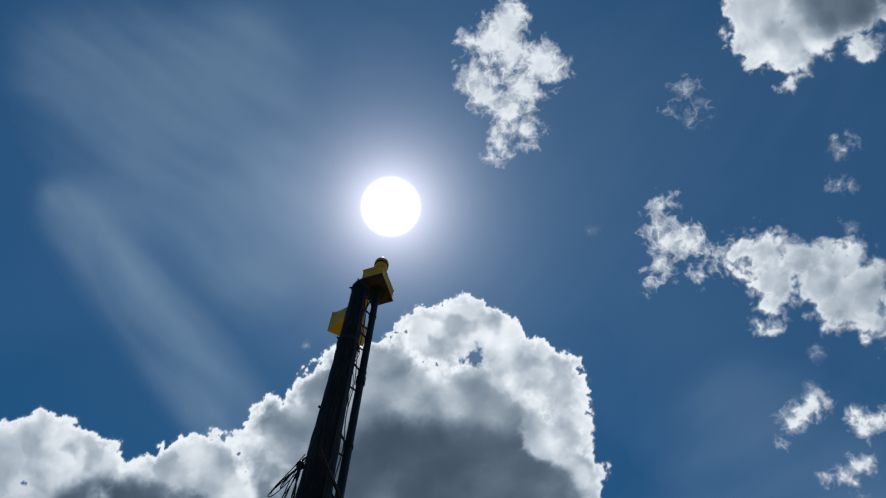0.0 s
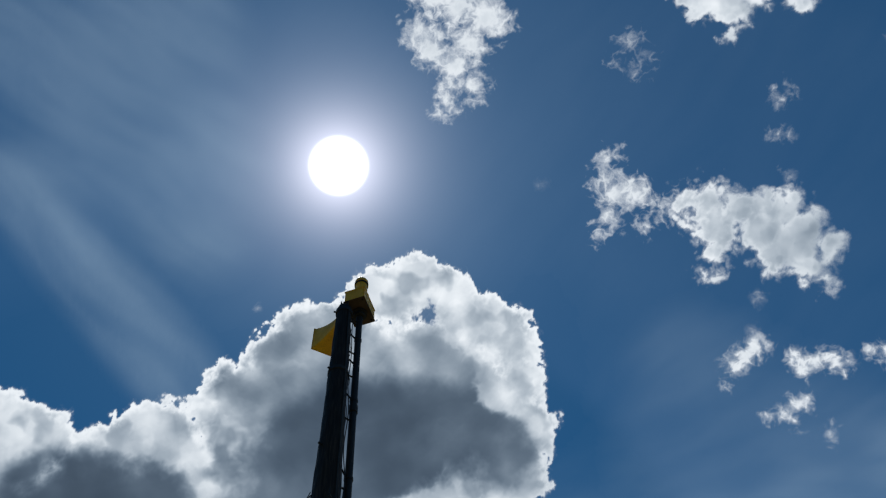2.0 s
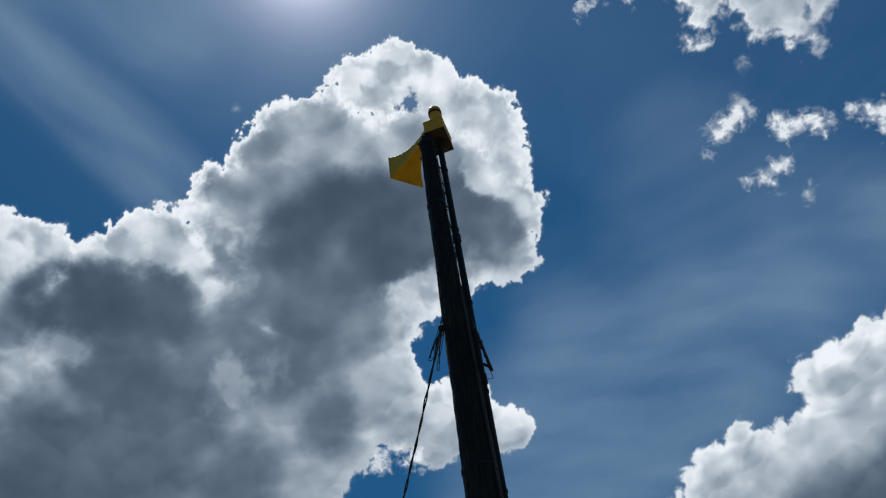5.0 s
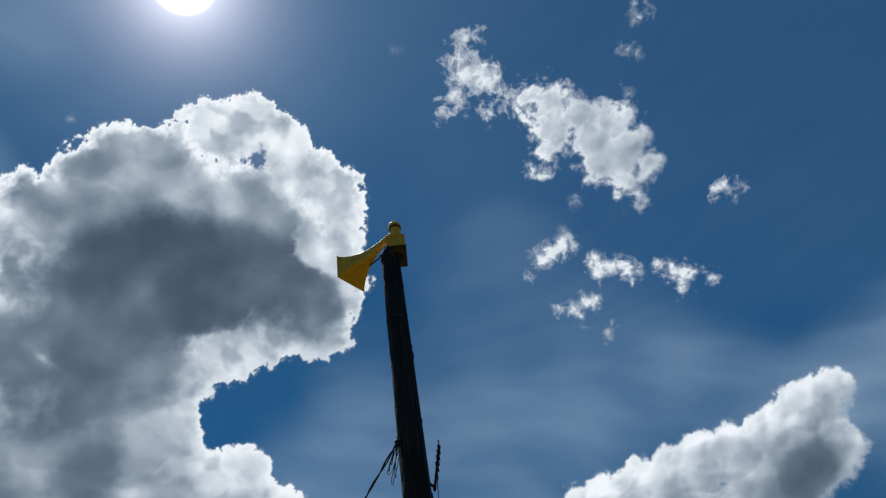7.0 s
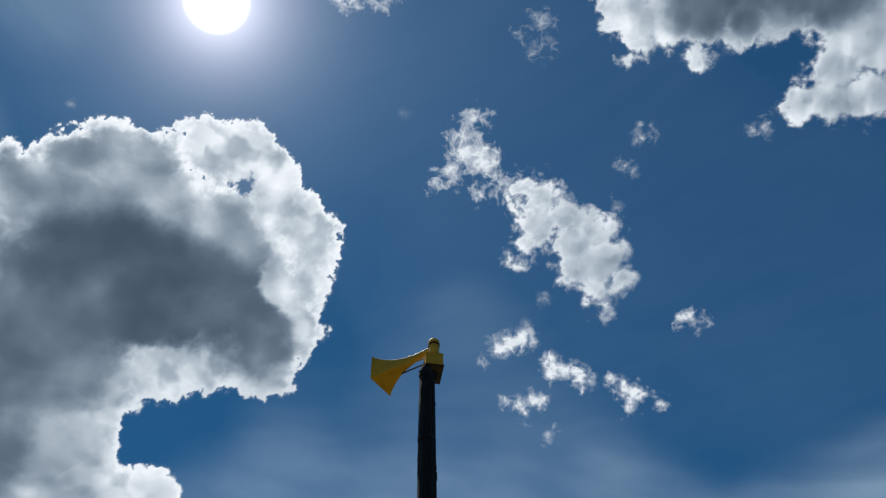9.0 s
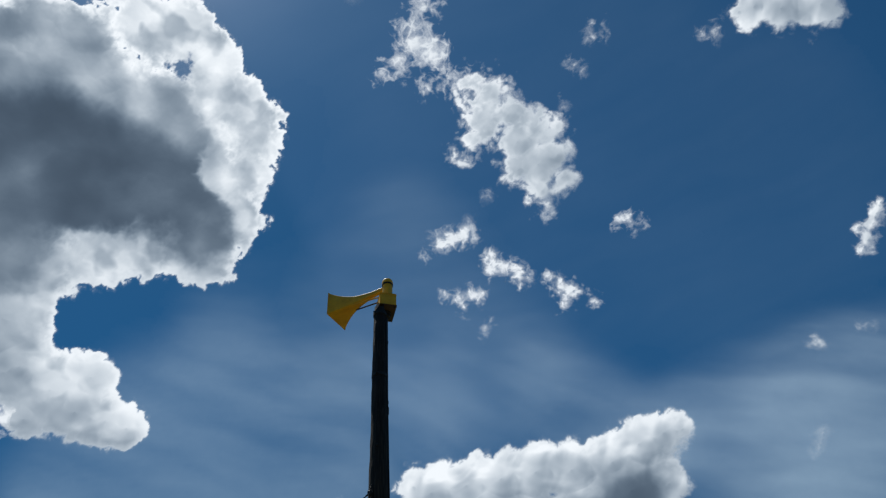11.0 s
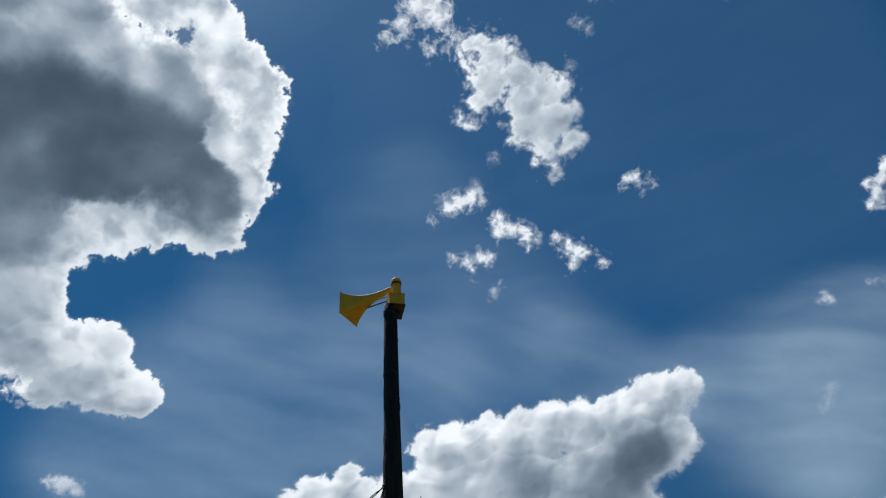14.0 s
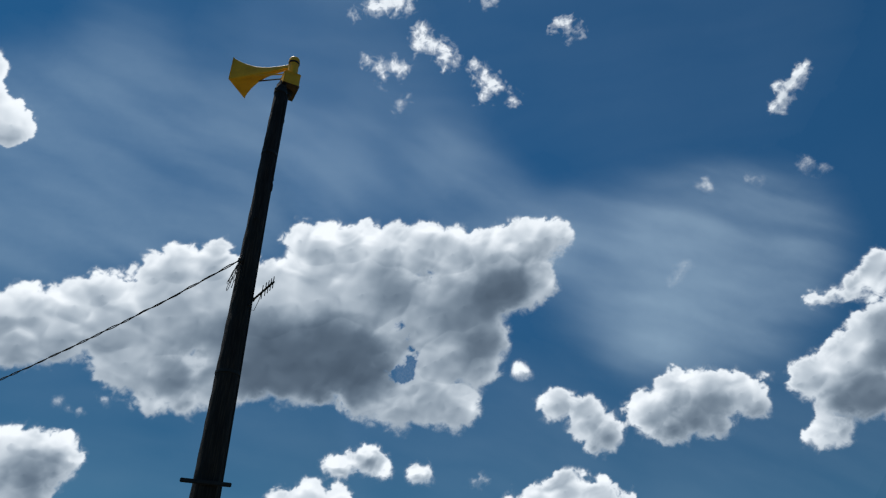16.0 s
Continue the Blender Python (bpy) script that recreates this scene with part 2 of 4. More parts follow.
def build_tag():
    at, turn = 4.39, 0.11
    m = Matrix.Rotation(turn, 4, "Z") @ Matrix.Translation((pole_radius(at) + 0.006, 0, 0)) @ Matrix.Rotation(0.2, 4, "X")
    tag = thing("pole_tag", "small pale metal tag nailed to the pole", "tag", (0, 0, at))
    part("plate", block((0.006, 0.04, 0.055), m, 0.002), GALVANISED, tag)
    for z in (-0.02, 0.02):
        part("nail", lathe([(0.004, -0.002), (0.004, 0.008)], 6, m @ Matrix.Translation((0, 0, z)) @ Matrix.Rotation(math.pi / 2, 4, "Y")), STEEL, tag)
    return tag


build_tag()

# ---------------------------------------------------------------- air pipe on its standoffs
PIPE = Vector((0.185, 0.15, 0))


def build_pipe():
    pipe = thing("siren_air_pipe", "dark steel riser pipe standing off the pole on brackets", "pipe", PIPE)
    r = 0.041
    joints = [0.0, 2.1, 4.2, 6.3, 8.4, 10.336]
    for a, b in zip(joints, joints[1:]):
        part("pipe_length", tube([(0, 0, a + 0.002), (0, 0, (a + b) / 2), (0.0, 0, b - 0.002)], r, 18), STEEL, pipe)
    for z in joints[1:-1]:
        part("coupling", lathe([(r + 0.003, z - 0.06), (r + 0.011, z - 0.055), (r + 0.011, z + 0.055), (r + 0.003, z + 0.06)], 18), STEEL, pipe)
    part("top_flange", lathe([(0.05, 10.24), (0.075, 10.25), (0.075, 10.3), (0.1, 10.305), (0.1, 10.335)], 20), STEEL, pipe)
    toward = -PIPE.normalized()
    for z, lean in ((10.1, 0), (10.04, 0), (9.72, 0.05), (9.4, 0), (9.2, 0.06), (8.95, 0), (8.55, 0.07), (8.2, 0), (7.35, 0.12), (7.2, 0),
                    (6.62, 0.1), (6.15, 0), (5.2, 0.08), (5.05, 0), (4.0, 0), (2.9, 0.05), (1.8, 0)):
        length = PIPE.length - pole_radius(z) + 0.01
        part("standoff", tube([toward * 0.02 + Vector((0, 0, z)), toward * length + Vector((0, 0, z + lean))], 0.011, 8), STEEL, pipe)
    for z in (9.72, 8.55, 7.35, 6.15, 5.05, 2.9):
        part("pipe_clamp", lathe([(r + 0.002, z - 0.018), (r + 0.007, z - 0.016), (r + 0.007, z + 0.016), (r + 0.002, z + 0.018)], 18), STEEL, pipe)
    return pipe


build_pipe()


def cable_thing(name, label, points, radius, category="cable"):
    ob = part(name, tube(points, radius, 8), RUBBER, None)
    return tagged(ob, label, category)


def wavy(a, b, n, wave, seed):
    rng = random.Random(seed)
    a, b = Vector(a), Vector(b)
    ph = rng.uniform(0, 6)
    return [a.lerp(b, i / n) + Vector((math.sin(i * 0.9 + ph), math.cos(i * 0.7 + ph), 0)) * wave * math.sin(math.pi * i / n) for i in range(n + 1)]


def on_pole(angle, z, proud=0.0):
    r = pole_radius(z) + proud
    return Vector((r * math.cos(angle), r * math.sin(angle), z))


SIDE = math.atan2(PIPE.y, PIPE.x)
cable_thing("control_cable", "thin black control cable running up beside the riser pipe",
            wavy(on_pole(SIDE - 0.25, 4.0, 0.012), on_pole(SIDE - 0.2, 10.1, 0.03), 40, 0.018, 3), 0.0055)
cable_thing("loose_cable", "slack black cable hanging between pole and riser pipe",
            wavy(on_pole(SIDE + 0.1, 7.9, 0.03), on_pole(SIDE + 0.1, 9.9, 0.035), 24, 0.02, 5), 0.004)
cable_thing("pole_cable", "black cable stapled down the shaft of the pole",
            [on_pole(-0.75 + 0.05 * math.sin(z * 1.7), z, 0.006) for z in (0.0, 0.8, 1.6, 2.4, 3.2, 4.0, 4.8, 5.6, 6.4, 7.2, 8.0, 8.8, 9.6, 10.1)], 0.008)

# ---------------------------------------------------------------- service drop and its loops
ANCHOR = Vector((-0.163, -0.05, 6.87))


def build_drop():
    drop = thing("service_drop", "twisted black overhead service cable tied to the pole", "overhead cable", ANCHOR)
    az, el = radians(-14.5), radians(-13.0)
    flat = Vector((math.sin(az), math.cos(az), 0))

    def at(s):
        return flat * s * math.cos(el) + Vector((0, 0, s * math.sin(el) + 0.0095 * s * s))

    pts = [at(24 * i / 240) + Vector((0, 0, 0.012 * noise.noise((i * 0.11, 3.1, 0)) + 0.012 * noise.noise((i * 0.43, 7.7, 0)))) for i in range(241)]
    for name, ph in (("insulated_wire", 0.0), ("insulated_wire", math.pi)):
        off = [p + Vector((math.cos(i * 0.9 + ph), 0, math.sin(i * 0.9 + ph))) * (0.009 + 0.008 * noise.noise((i * 0.21, 0.4, ph))) for i, p in enumerate(pts)]
        part(name, tube(off, 0.0086, 6), RUBBER, drop)
    hook = [(0.05 + 0.045 * math.cos(q), 0.01, 0.075 + 0.04 * math.sin(q)) for q in (-0.9 + 0.35 * i for i in range(13))]
    part("hook", tube([(0.03, 0.01, 0.0)] + hook[1:], 0.006, 8), STEEL, drop, "curled dark wire hook")
    part("insulator", lathe([(0.01, -0.045), (0.024, -0.04), (0.034, -0.02), (0.03, 0.0), (0.034, 0.018), (0.022, 0.034), (0.01, 0.036)], 16), STEEL, drop, "dark ribbed insulator knob")
    part("anchor_bolt", tube([(0.0, 0.0, 0.0), (0.07, 0.025, 0.0)], 0.012, 8), STEEL, drop)
    rng = random.Random(8)
    for k in range(5):
        droop, out = rng.uniform(-0.6, -0.25), rng.uniform(0.07, 0.19)
        sidew, back = rng.uniform(-0.1, 0.06), rng.uniform(0.0, 0.06)
        loop = []
        for i in range(33):
            q = i / 32
            swing = math.sin(math.pi * q) ** 0.8
            loop.append((-out * swing + back * q + 0.008 * math.sin(q * 11 + k), sidew * swing - 0.01, -0.02 + droop * swing * (0.75 + 0.25 * q) + 0.05 * k * q * q))
        part("tail_loop", tube(loop, 0.0042, 6), RUBBER, drop, "slack loop of black wire")
    ring = [(0.01 + 0.04 * math.cos(a), 0.03 * math.sin(a), -0.01 + 0.01 * math.sin(2 * a)) for a in (2 * math.pi * i / 20 for i in range(21))]
    part("tie_wire", tube(ring, 0.004, 6), RUBBER, drop)
    return drop


build_drop()


# ---------------------------------------------------------------- small yagi antenna
def build_antenna():
    ant = thing("yagi_antenna", "small dark yagi antenna on a short arm from the pole", "antenna", (0.297, 0.2, 6.5))
    tip = Vector((-0.18, -0.8, -0.07))
    part("boom", tube([Vector((0.02, 0.1, 0.01)), tip * 1.02], 0.016, 8), STEEL, ant)
    for q, half in ((0.42, 0.11), (0.6, 0.105), (0.74, 0.1), (0.87, 0.095), (1.0, 0.09)):
        c = tip * q
        part("element", tube([c + Vector((0.0, 0.0, -half)), c + Vector((0.0, 0.0, half))], 0.0068, 6), STEEL, ant)
    foot = Vector((0, 0, 0)) - Vector((0.297, 0.2, 0)) * (1 - pole_radius(6.5) / 0.358 * 0.9)
    part("mount_arm", tube([Vector((0.01, 0.03, 0)), foot], 0.017, 10), STEEL, ant)
    part("mount_plate", block((0.035, 0.03, 0.06), Matrix.Translation((0.0, 0.03, 0.0)) @ Matrix.Rotation(0.18, 4, "Z"), 0.006), STEEL, ant)
    lead = [tip * 0.4, tip * 0.3 + Vector((0, 0, -0.1)), Vector((0.0, -0.05, -0.2)), foot + Vector((0.02, -0.02, -0.28))]
    part("lead_wire", tube(lead, 0.005, 6), RUBBER, ant)
    return ant


build_antenna()

# ---------------------------------------------------------------- siren
HEAD = Vector((0.19, 0.085, 10.337))
BOX_TURN = -0.302
BOX = (0.276, 0.41, 0.27)
HORN_AZ = radians(332.0)
HORN_Z = 0.545
HORN_LENGTH = 1.07
MOUTH = (0.255, 0.238)


def horn_half(q):
    """Half width and half height of the horn a share q of the way to its mouth."""
    f = 0.05 * q + 0.95 * q ** 3.1
    return 0.036 + (MOUTH[0] - 0.036) * f, 0.042 + (MOUTH[1] - 0.042) * f


def horn_shell(q0, q1, steps, inset, sides=8):
    bm = bmesh.new()
    rings = []
    for i in range(steps + 1):
        q = q0 + (q1 - q0) * i / steps
        w, h = horn_half(q)
        w, h = max(w - inset, 0.01), max(h - inset, 0.01)
        corner = min(w, h) * (0.5 * (1 - q) + 0.03)
        ring = []
        for sx, sy, start in ((1, 1, 0), (-1, 1, 90), (-1, -1, 180), (1, -1, 270)):
            for k in range(sides // 2):
                a = radians(start + 90 * k / (sides // 2 - 1))
                ring.append(bm.verts.new((sx * (w - corner) + corner * math.cos(a), q * HORN_LENGTH, sy * (h - corner) + corner * math.sin(a))))
        rings.append(ring)
    n = len(rings[0])
    for a, b in zip(rings, rings[1:]):
        for k in range(n):
            bm.faces.new((a[k], a[(k + 1) % n], b[(k + 1) % n], b[k]))
    return bm, rings


def build_siren():
    siren = thing("warning_siren", "yellow rotating warning siren with a flared rectangular horn", "siren", HEAD)
    turn = Matrix.Rotation(BOX_TURN, 4, "Z")
    shift = Matrix.Translation((-0.008, 0.04, 0))
    box = part("gearbox_housing", block(BOX, shift @ turn @ Matrix.Translation((0, 0, BOX[2] / 2 + 0.012)), 0.012), YELLOW, siren)
    part("base_plate", block((BOX[0] + 0.02, BOX[1] + 0.02, 0.012), shift @ turn @ Matrix.Translation((0, 0, 0.005)), 0.003), SHADED_METAL, box, "underside plate painted dark as shade")
    part("lid_seam", block((BOX[0] + 0.012, BOX[1] + 0.012, 0.014), shift @ turn @ Matrix.Translation((0, 0, BOX[2] - 0.02)), 0.004), YELLOW, box)
    for sx in (-1, 1):
        for sy in (-1, 1):
            m = shift @ turn @ Matrix.Translation((sx * (BOX[0] / 2 - 0.03), sy * (BOX[1] / 2 - 0.03), -0.012))
            part("plate_bolt", lathe([(0.014, 0.0), (0.014, 0.014)], 6, m), STEEL, box)
    # bracket that ties the housing to the top of the pole
    for dx in (-0.045, 0.045):
        m = Matrix.Translation((-0.19 + dx, -0.085 + 0.02, -0.11))
        part("pole_bracket", block((0.012, 0.15, 0.22), m, 0.003), STEEL, siren, "dark steel bracket plate")
    # rotor neck and cap
    top = BOX[2] + 0.012
    neck = part("rotor_neck", lathe([(0.115, top), (0.115, top + 0.03), (0.088, top + 0.045), (0.085, top + 0.33), (0.097, top + 0.335), (0.097, top + 0.36), (0.086, top + 0.365)], 32), YELLOW, siren)
    part("cap", lathe([(0.092, top + 0.366), (0.092, top + 0.4), (0.084, top + 0.42), (0.06, top + 0.437), (0.012, top + 0.445)], 32), YELLOW, neck, "domed yellow cap")
    part("neck_clamp", lathe([(0.09, top + 0.298), (0.096, top + 0.301), (0.096, top + 0.329), (0.09, top + 0.332)], 32), STEEL, neck, "dark clamp band")
    # horn
    aim = Matrix.Translation((0, 0, HORN_Z)) @ Matrix.Rotation(-HORN_AZ, 4, "Z")
    bm, _ = horn_shell(0.05, 1.0, 36, 0.0)
    inner, inner_rings = horn_shell(0.78, 0.985, 12, 0.012)
    bmesh.ops.transform(bm, matrix=aim, verts=bm.verts)
    horn = part("horn", bm, YELLOW, siren, "flared yellow sheet-metal horn")
    inner.faces.new(inner_rings[0][::-1])
    bmesh.ops.transform(inner, matrix=aim, verts=inner.verts)
    part("throat", inner, YELLOW_INSIDE, horn, "dark inside of the horn")
    # flange round the mouth, a frame of four strips turned inward
    w, h, t = MOUTH[0] + 0.012, MOUTH[1] + 0.012, 0.055
    for cx, cz, sx, sz in ((0, h - t / 2, 2 * w, t), (0, -h + t / 2, 2 * w, t), (-w + t / 2, 0, t, 2 * (h - t)), (w - t / 2, 0, t, 2 * (h - t))):
        part("mouth_flange", block((sx, 0.014, sz), aim @ Matrix.Translation((cx, HORN_LENGTH + 0.006, cz)), 0.003), YELLOW, horn)
    # screen deep in the mouth
    for k in range(5):
        z = -0.13 + 0.065 * k
        part("screen_bar", tube([aim @ Vector((-0.16, HORN_LENGTH * 0.9, z)), aim @ Vector((0.16, HORN_LENGTH * 0.9, z))], 0.004, 6), YELLOW_INSIDE, horn)
    # two braces from the neck to the underside of the flare
    for s in (-1, 1):
        q = 0.66
        hw, hh = horn_half(q)
        a = aim @ Vector((s * 0.05, 0.06, -HORN_Z + top + 0.06))
        b = aim @ Vector((s * hw * 0.75, q * HORN_LENGTH, -hh + 0.004))
        # the second rod has its shade painted in by the dark material
        part("brace", tube([a, b], 0.0125, 10), YELLOW if s < 0 else SHADED_METAL, siren, "thin yellow brace rod" if s < 0 else "thin brace rod painted dark as shade")
    part("brace_collar", lathe([(0.1, top + 0.045), (0.1, top + 0.08)], 28), YELLOW, neck)
    return siren


build_siren()

# ---------------------------------------------------------------- clouds
EYE = Vector((-2.5, -7.5, 1.6))
HIGH = 4300.0
# how strongly shade is painted inside the clouds and in their hearts
BASE_DIMMING = 0.58
HEART_DIMMING = 2.15
AZ0, EL0 = radians(18), radians(52)
AHEAD = np.array([math.sin(AZ0) * math.cos(EL0), math.cos(AZ0) * math.cos(EL0), math.sin(EL0)])
RIGHT = np.array([math.cos(AZ0), -math.sin(AZ0), 0.0])
UPWARD = np.cross(RIGHT, AHEAD)


def on_dome(u, v):
    """Directions for places on the sky, in degrees right of and above its middle (stereographic)."""
    rho = np.hypot(u, v) / 57.2958
    th = 2 * np.arctan(rho / 2)
    k = np.where(rho > 1e-9, np.sin(th) / np.maximum(rho * 57.2958, 1e-9), 0)
    return np.cos(th)[..., None] * AHEAD + (k * u)[..., None] * RIGHT + (k * v)[..., None] * UPWARD


def sun_place():
    d = np.array(SUN)
    k = 2 / (1 + d @ AHEAD) * 57.2958
    return k * (d @ RIGHT), k * (d @ UPWARD)


def lattice_noise(x, y, seed):
    """Smooth gradient noise in -1..1."""
    rng = np.random.RandomState(seed)
    perm = np.concatenate([rng.permutation(256)] * 2)
    ang = rng.uniform(0, 2 * np.pi, 256)
    gx, gy = np.cos(ang), np.sin(ang)
    xi, yi = np.floor(x).astype(int), np.floor(y).astype(int)
    xf, yf = x - xi, y - yi
    fx, fy = xf ** 3 * (xf * (xf * 6 - 15) + 10), yf ** 3 * (yf * (yf * 6 - 15) + 10)

    def corner(a, b):
        h = perm[(perm[(xi + a) & 255] + yi + b) & 255]
        return gx[h] * (xf - a) + gy[h] * (yf - b)

    top = corner(0, 0) * (1 - fx) + corner(1, 0) * fx
    bottom = corner(0, 1) * (1 - fx) + corner(1, 1) * fx
    return (top * (1 - fy) + bottom * fy) * 1.4


def layered(x, y, size, octaves, seed, billow, keep=0.55):
    total, amp, weight = np.zeros_like(x), 1.0, 0.0
    for o in range(octaves):
        k = 2.03 ** o / size
        q = lattice_noise(x * k + 7.3 * o, y * k - 3.1 * o, seed + 17 * o)
        total += amp * ((np.abs(q) * 2.2 - 0.62) if billow else q)
        weight += amp
        amp *= keep
    return total / weight


def smooth(x, a, b):
    q = np.clip((x - a) / (b - a), 0, 1)
    return q * q * (3 - 2 * q)


def lay_sheet(name, label, category, u, v, reach, attributes, keep, mat, group):
    """One cloud as a sheet of the dome, bulging where it is deep."""
    ny, nx = u.shape
    d = on_dome(u, v) * reach[..., None] + np.array(EYE)
    quad = keep[:-1, :-1] | keep[1:, :-1] | keep[:-1, 1:] | keep[1:, 1:]
    idx = np.arange(ny * nx).reshape(ny, nx)
    q = np.stack([idx[:-1, :-1], idx[:-1, 1:], idx[1:, 1:], idx[1:, :-1]], -1)[quad]
    used, inverse = np.unique(q, return_inverse=True)
    q = inverse.reshape(-1, 4)
    me = bpy.data.meshes.new(name)
    me.vertices.add(len(used))
    me.vertices.foreach_set("co", d.reshape(-1, 3)[used].astype(np.float32).ravel())
    me.loops.add(q.size)
    me.loops.foreach_set("vertex_index", q.ravel().astype(np.int32))
    me.polygons.add(len(q))
    me.polygons.foreach_set("loop_start", np.arange(0, q.size, 4, dtype=np.int32))
    me.update(calc_edges=True)
    for key, values in attributes.items():
        at = me.attributes.new(key, "FLOAT", "POINT")
        at.data.foreach_set("value", values.ravel()[used].astype(np.float32))
    me.polygons.foreach_set("use_smooth", np.ones(len(q), dtype=bool))
    me.materials.append(mat)
    return tagged(new(name, me), label, category, group)


def field(lobes, step, margin, blend):
    us, vs, rs = (np.array(k) for k in zip(*[q[:3] for q in lobes]))
    u, v = np.meshgrid(np.arange((us - rs).min() - margin, (us + rs).max() + margin, step),
                       np.arange((vs - rs).min() - margin, (vs + rs).max() + margin, step))
    s = np.zeros_like(u)
    for a, b, r in zip(us, vs, rs):
        s += np.exp(np.clip((r - np.hypot(u - a, v - b)) / blend, -30, 30))
    return u, v, blend * np.log(s + 1e-12)


def cloud(label, lobes, dim_hearts=(), bright=(), gaps=(), ragged=0.5, soft=0.3, strength=1.0, grow=0.0, lace=0.0, seed=0):
    """A cumulus from its heaped lobes (right, up, radius), with hearts painted dark, places painted bright and gaps."""
    size = max(q[2] for q in lobes)
    big = size > 1.5
    step = 0.068 if big else 0.05
    u, v, s = field(lobes, step, 1.0 + max(0.0, 1.6 * (soft + 0.5 * ragged - 0.7)), min(0.45, size * 0.3))
    s = s + grow
    plain = s
    wu = u + 0.45 * layered(u, v, 2.2, 4, seed + 300, False) + 0.16 * layered(u, v, 0.6, 2, seed + 320, False)
    wv = v + 0.45 * layered(u, v, 2.2, 4, seed + 400, False) + 0.16 * layered(u, v, 0.6, 2, seed + 420, False)
    lu = u + 0.6 * layered(u, v, 2.6, 2, seed + 300, False)
    lv = v + 0.6 * layered(u, v, 2.6, 2, seed + 400, False)
    heaps = layered(wu, wv, 2.4 if big else 1.1, 4, seed + 500, True)
    su, sv = sun_place()
    du, dv = su - u, sv - v
    dist = np.maximum(np.hypot(du, dv), 1e-6)
    # far from the sun, light from above is painted: a darker lee side and base
    far = smooth(dist, 16.0, 42.0) if big else 0.9 * smooth(dist, 36.0, 56.0)
    if big:
        knobs = layered(u + 0.5 * (wu - u), v + 0.5 * (wv - v), 0.8, 3, seed + 560, True, 0.5)
        shreds = layered(wu, wv, 1.1, 5, seed + 600, False, 0.62)
        torn = ragged * (1.4 * heaps - 0.4 * (1 - far) * knobs + (1.4 - 0.6 * far) * shreds)
        s = s + torn * (1 - 0.9 * smooth(s, 0.4, 1.3)) + 0.2 * (1 - far) * layered(u, v, 0.42, 3, seed + 610, False, 0.6)
    else:
        # the middle holds together, the edges trail off in threads
        shreds = layered(wu + 0.5 * (wv - v), wv, 1.2, 5, seed + 600, False, 0.6)
        s = s + ragged * (0.3 * heaps + 1.3 * shreds) * (1 - 0.8 * smooth(plain, 0.05, 0.2 + 0.5 * size))
        # fine threads of vapour, thinning to nothing at the edges
        weave = np.abs(layered(wu + 0.6 * (wv - v), wv - 0.4 * (wu - u), 0.9, 3, seed + 640, False, 0.5))
        s = s + lace * (np.exp(-(weave / 0.13) ** 2) - 0.45)
    hole = np.full_like(u, -9.0)
    for a, b, r in gaps:
        hole = np.maximum(hole, r - np.hypot(wu - a, wv - b))
    thin = 1 - 0.95 * smooth(hole + 1.0 * shreds + 0.3 * heaps, -0.15, 0.3)
    gv, gu = np.gradient(plain, step)
    side = (gu * du + gv * dv) / dist / np.maximum(np.hypot(gu, gv), 0.2)
    lee_side = far * np.clip(side, 0, 1)
    soft = soft * (1 + 0.9 * lee_side + 0.7 * smooth(layered(u, v, 3.0, 2, seed + 340, False), 0.05, 0.5))
    halo = 0.3 if lace else 0.1
    cover = (halo * smooth(s, -0.45 if lace else -0.2, 0.2) + (1 - halo) * smooth(s, 0.0, soft)) * strength * thin
    deep = np.clip(s, 0, None)
    # painted light: soft heaps brighter toward the sun, dark hearts of their own ragged outline
    ny, nx = u.shape
    jj, ii = np.meshgrid(np.arange(nx), np.arange(ny))
    above = np.zeros_like(u)
    for k in range(1, 13):
        i2 = np.clip(np.rint(ii + dv / dist * 0.3 * k / step).astype(int), 0, ny - 1)
        j2 = np.clip(np.rint(jj + du / dist * 0.3 * k / step).astype(int), 0, nx - 1)
        above += smooth(plain[i2, j2], -0.2, 1.2) * 0.3
    gv, gu = np.gradient(layered(wu, wv, 3.4 if big else 1.2, 3, seed + 720, True, 0.4), step)
    lee = np.clip((gu * du + gv * dv) / dist, -1.0, 1.0)
    mottle = layered(u + 0.4 * (wu - u), v + 0.4 * (wv - v), 4.2 if big else 1.5, 3, seed + 750, False, 0.42)
    curds = layered(lu, lv, 1.9 if big else 1.2, 3, seed + 780, False, 0.42)
    inside = smooth(deep, 0.05, 0.8 if big else 0.6)
    if big:
        # a thin rim painted white, then soft billows painted lighter and darker
        rim_in = smooth(deep, 0.1, 1.0)
        billows = layered(u + 0.7 * (wu - u), v + 0.7 * (wv - v), 2.6, 2, seed + 830, False, 0.4)
        near_dimming = 0.02 + rim_in * (BASE_DIMMING + 0.06 * lee + 0.45 * mottle + (0.95 * billows + 0.12 * curds) * (1 - 0.6 * smooth(deep, 1.6, 3.2)))
        near_dimming = near_dimming + 0.3 * layered(wu, wv, 0.9, 4, seed + 850, False, 0.55) * smooth(deep, 0.05, 0.35) * (1 - 0.85 * smooth(deep, 0.8, 2.2))
    else:
        near_dimming = 0.02 + inside * (0.12 + 0.16 * mottle + 0.06 * curds + 0.12 * smooth(deep, 0.5, 1.3))
    near_dimming = np.maximum(near_dimming, 0.05 * inside)
    # far from the sun: smooth broad grey with small heaps painted sunlit along the tops
    broad = layered(u, v, 5.5 if big else 2.0, 3, seed + 760, False, 0.4)
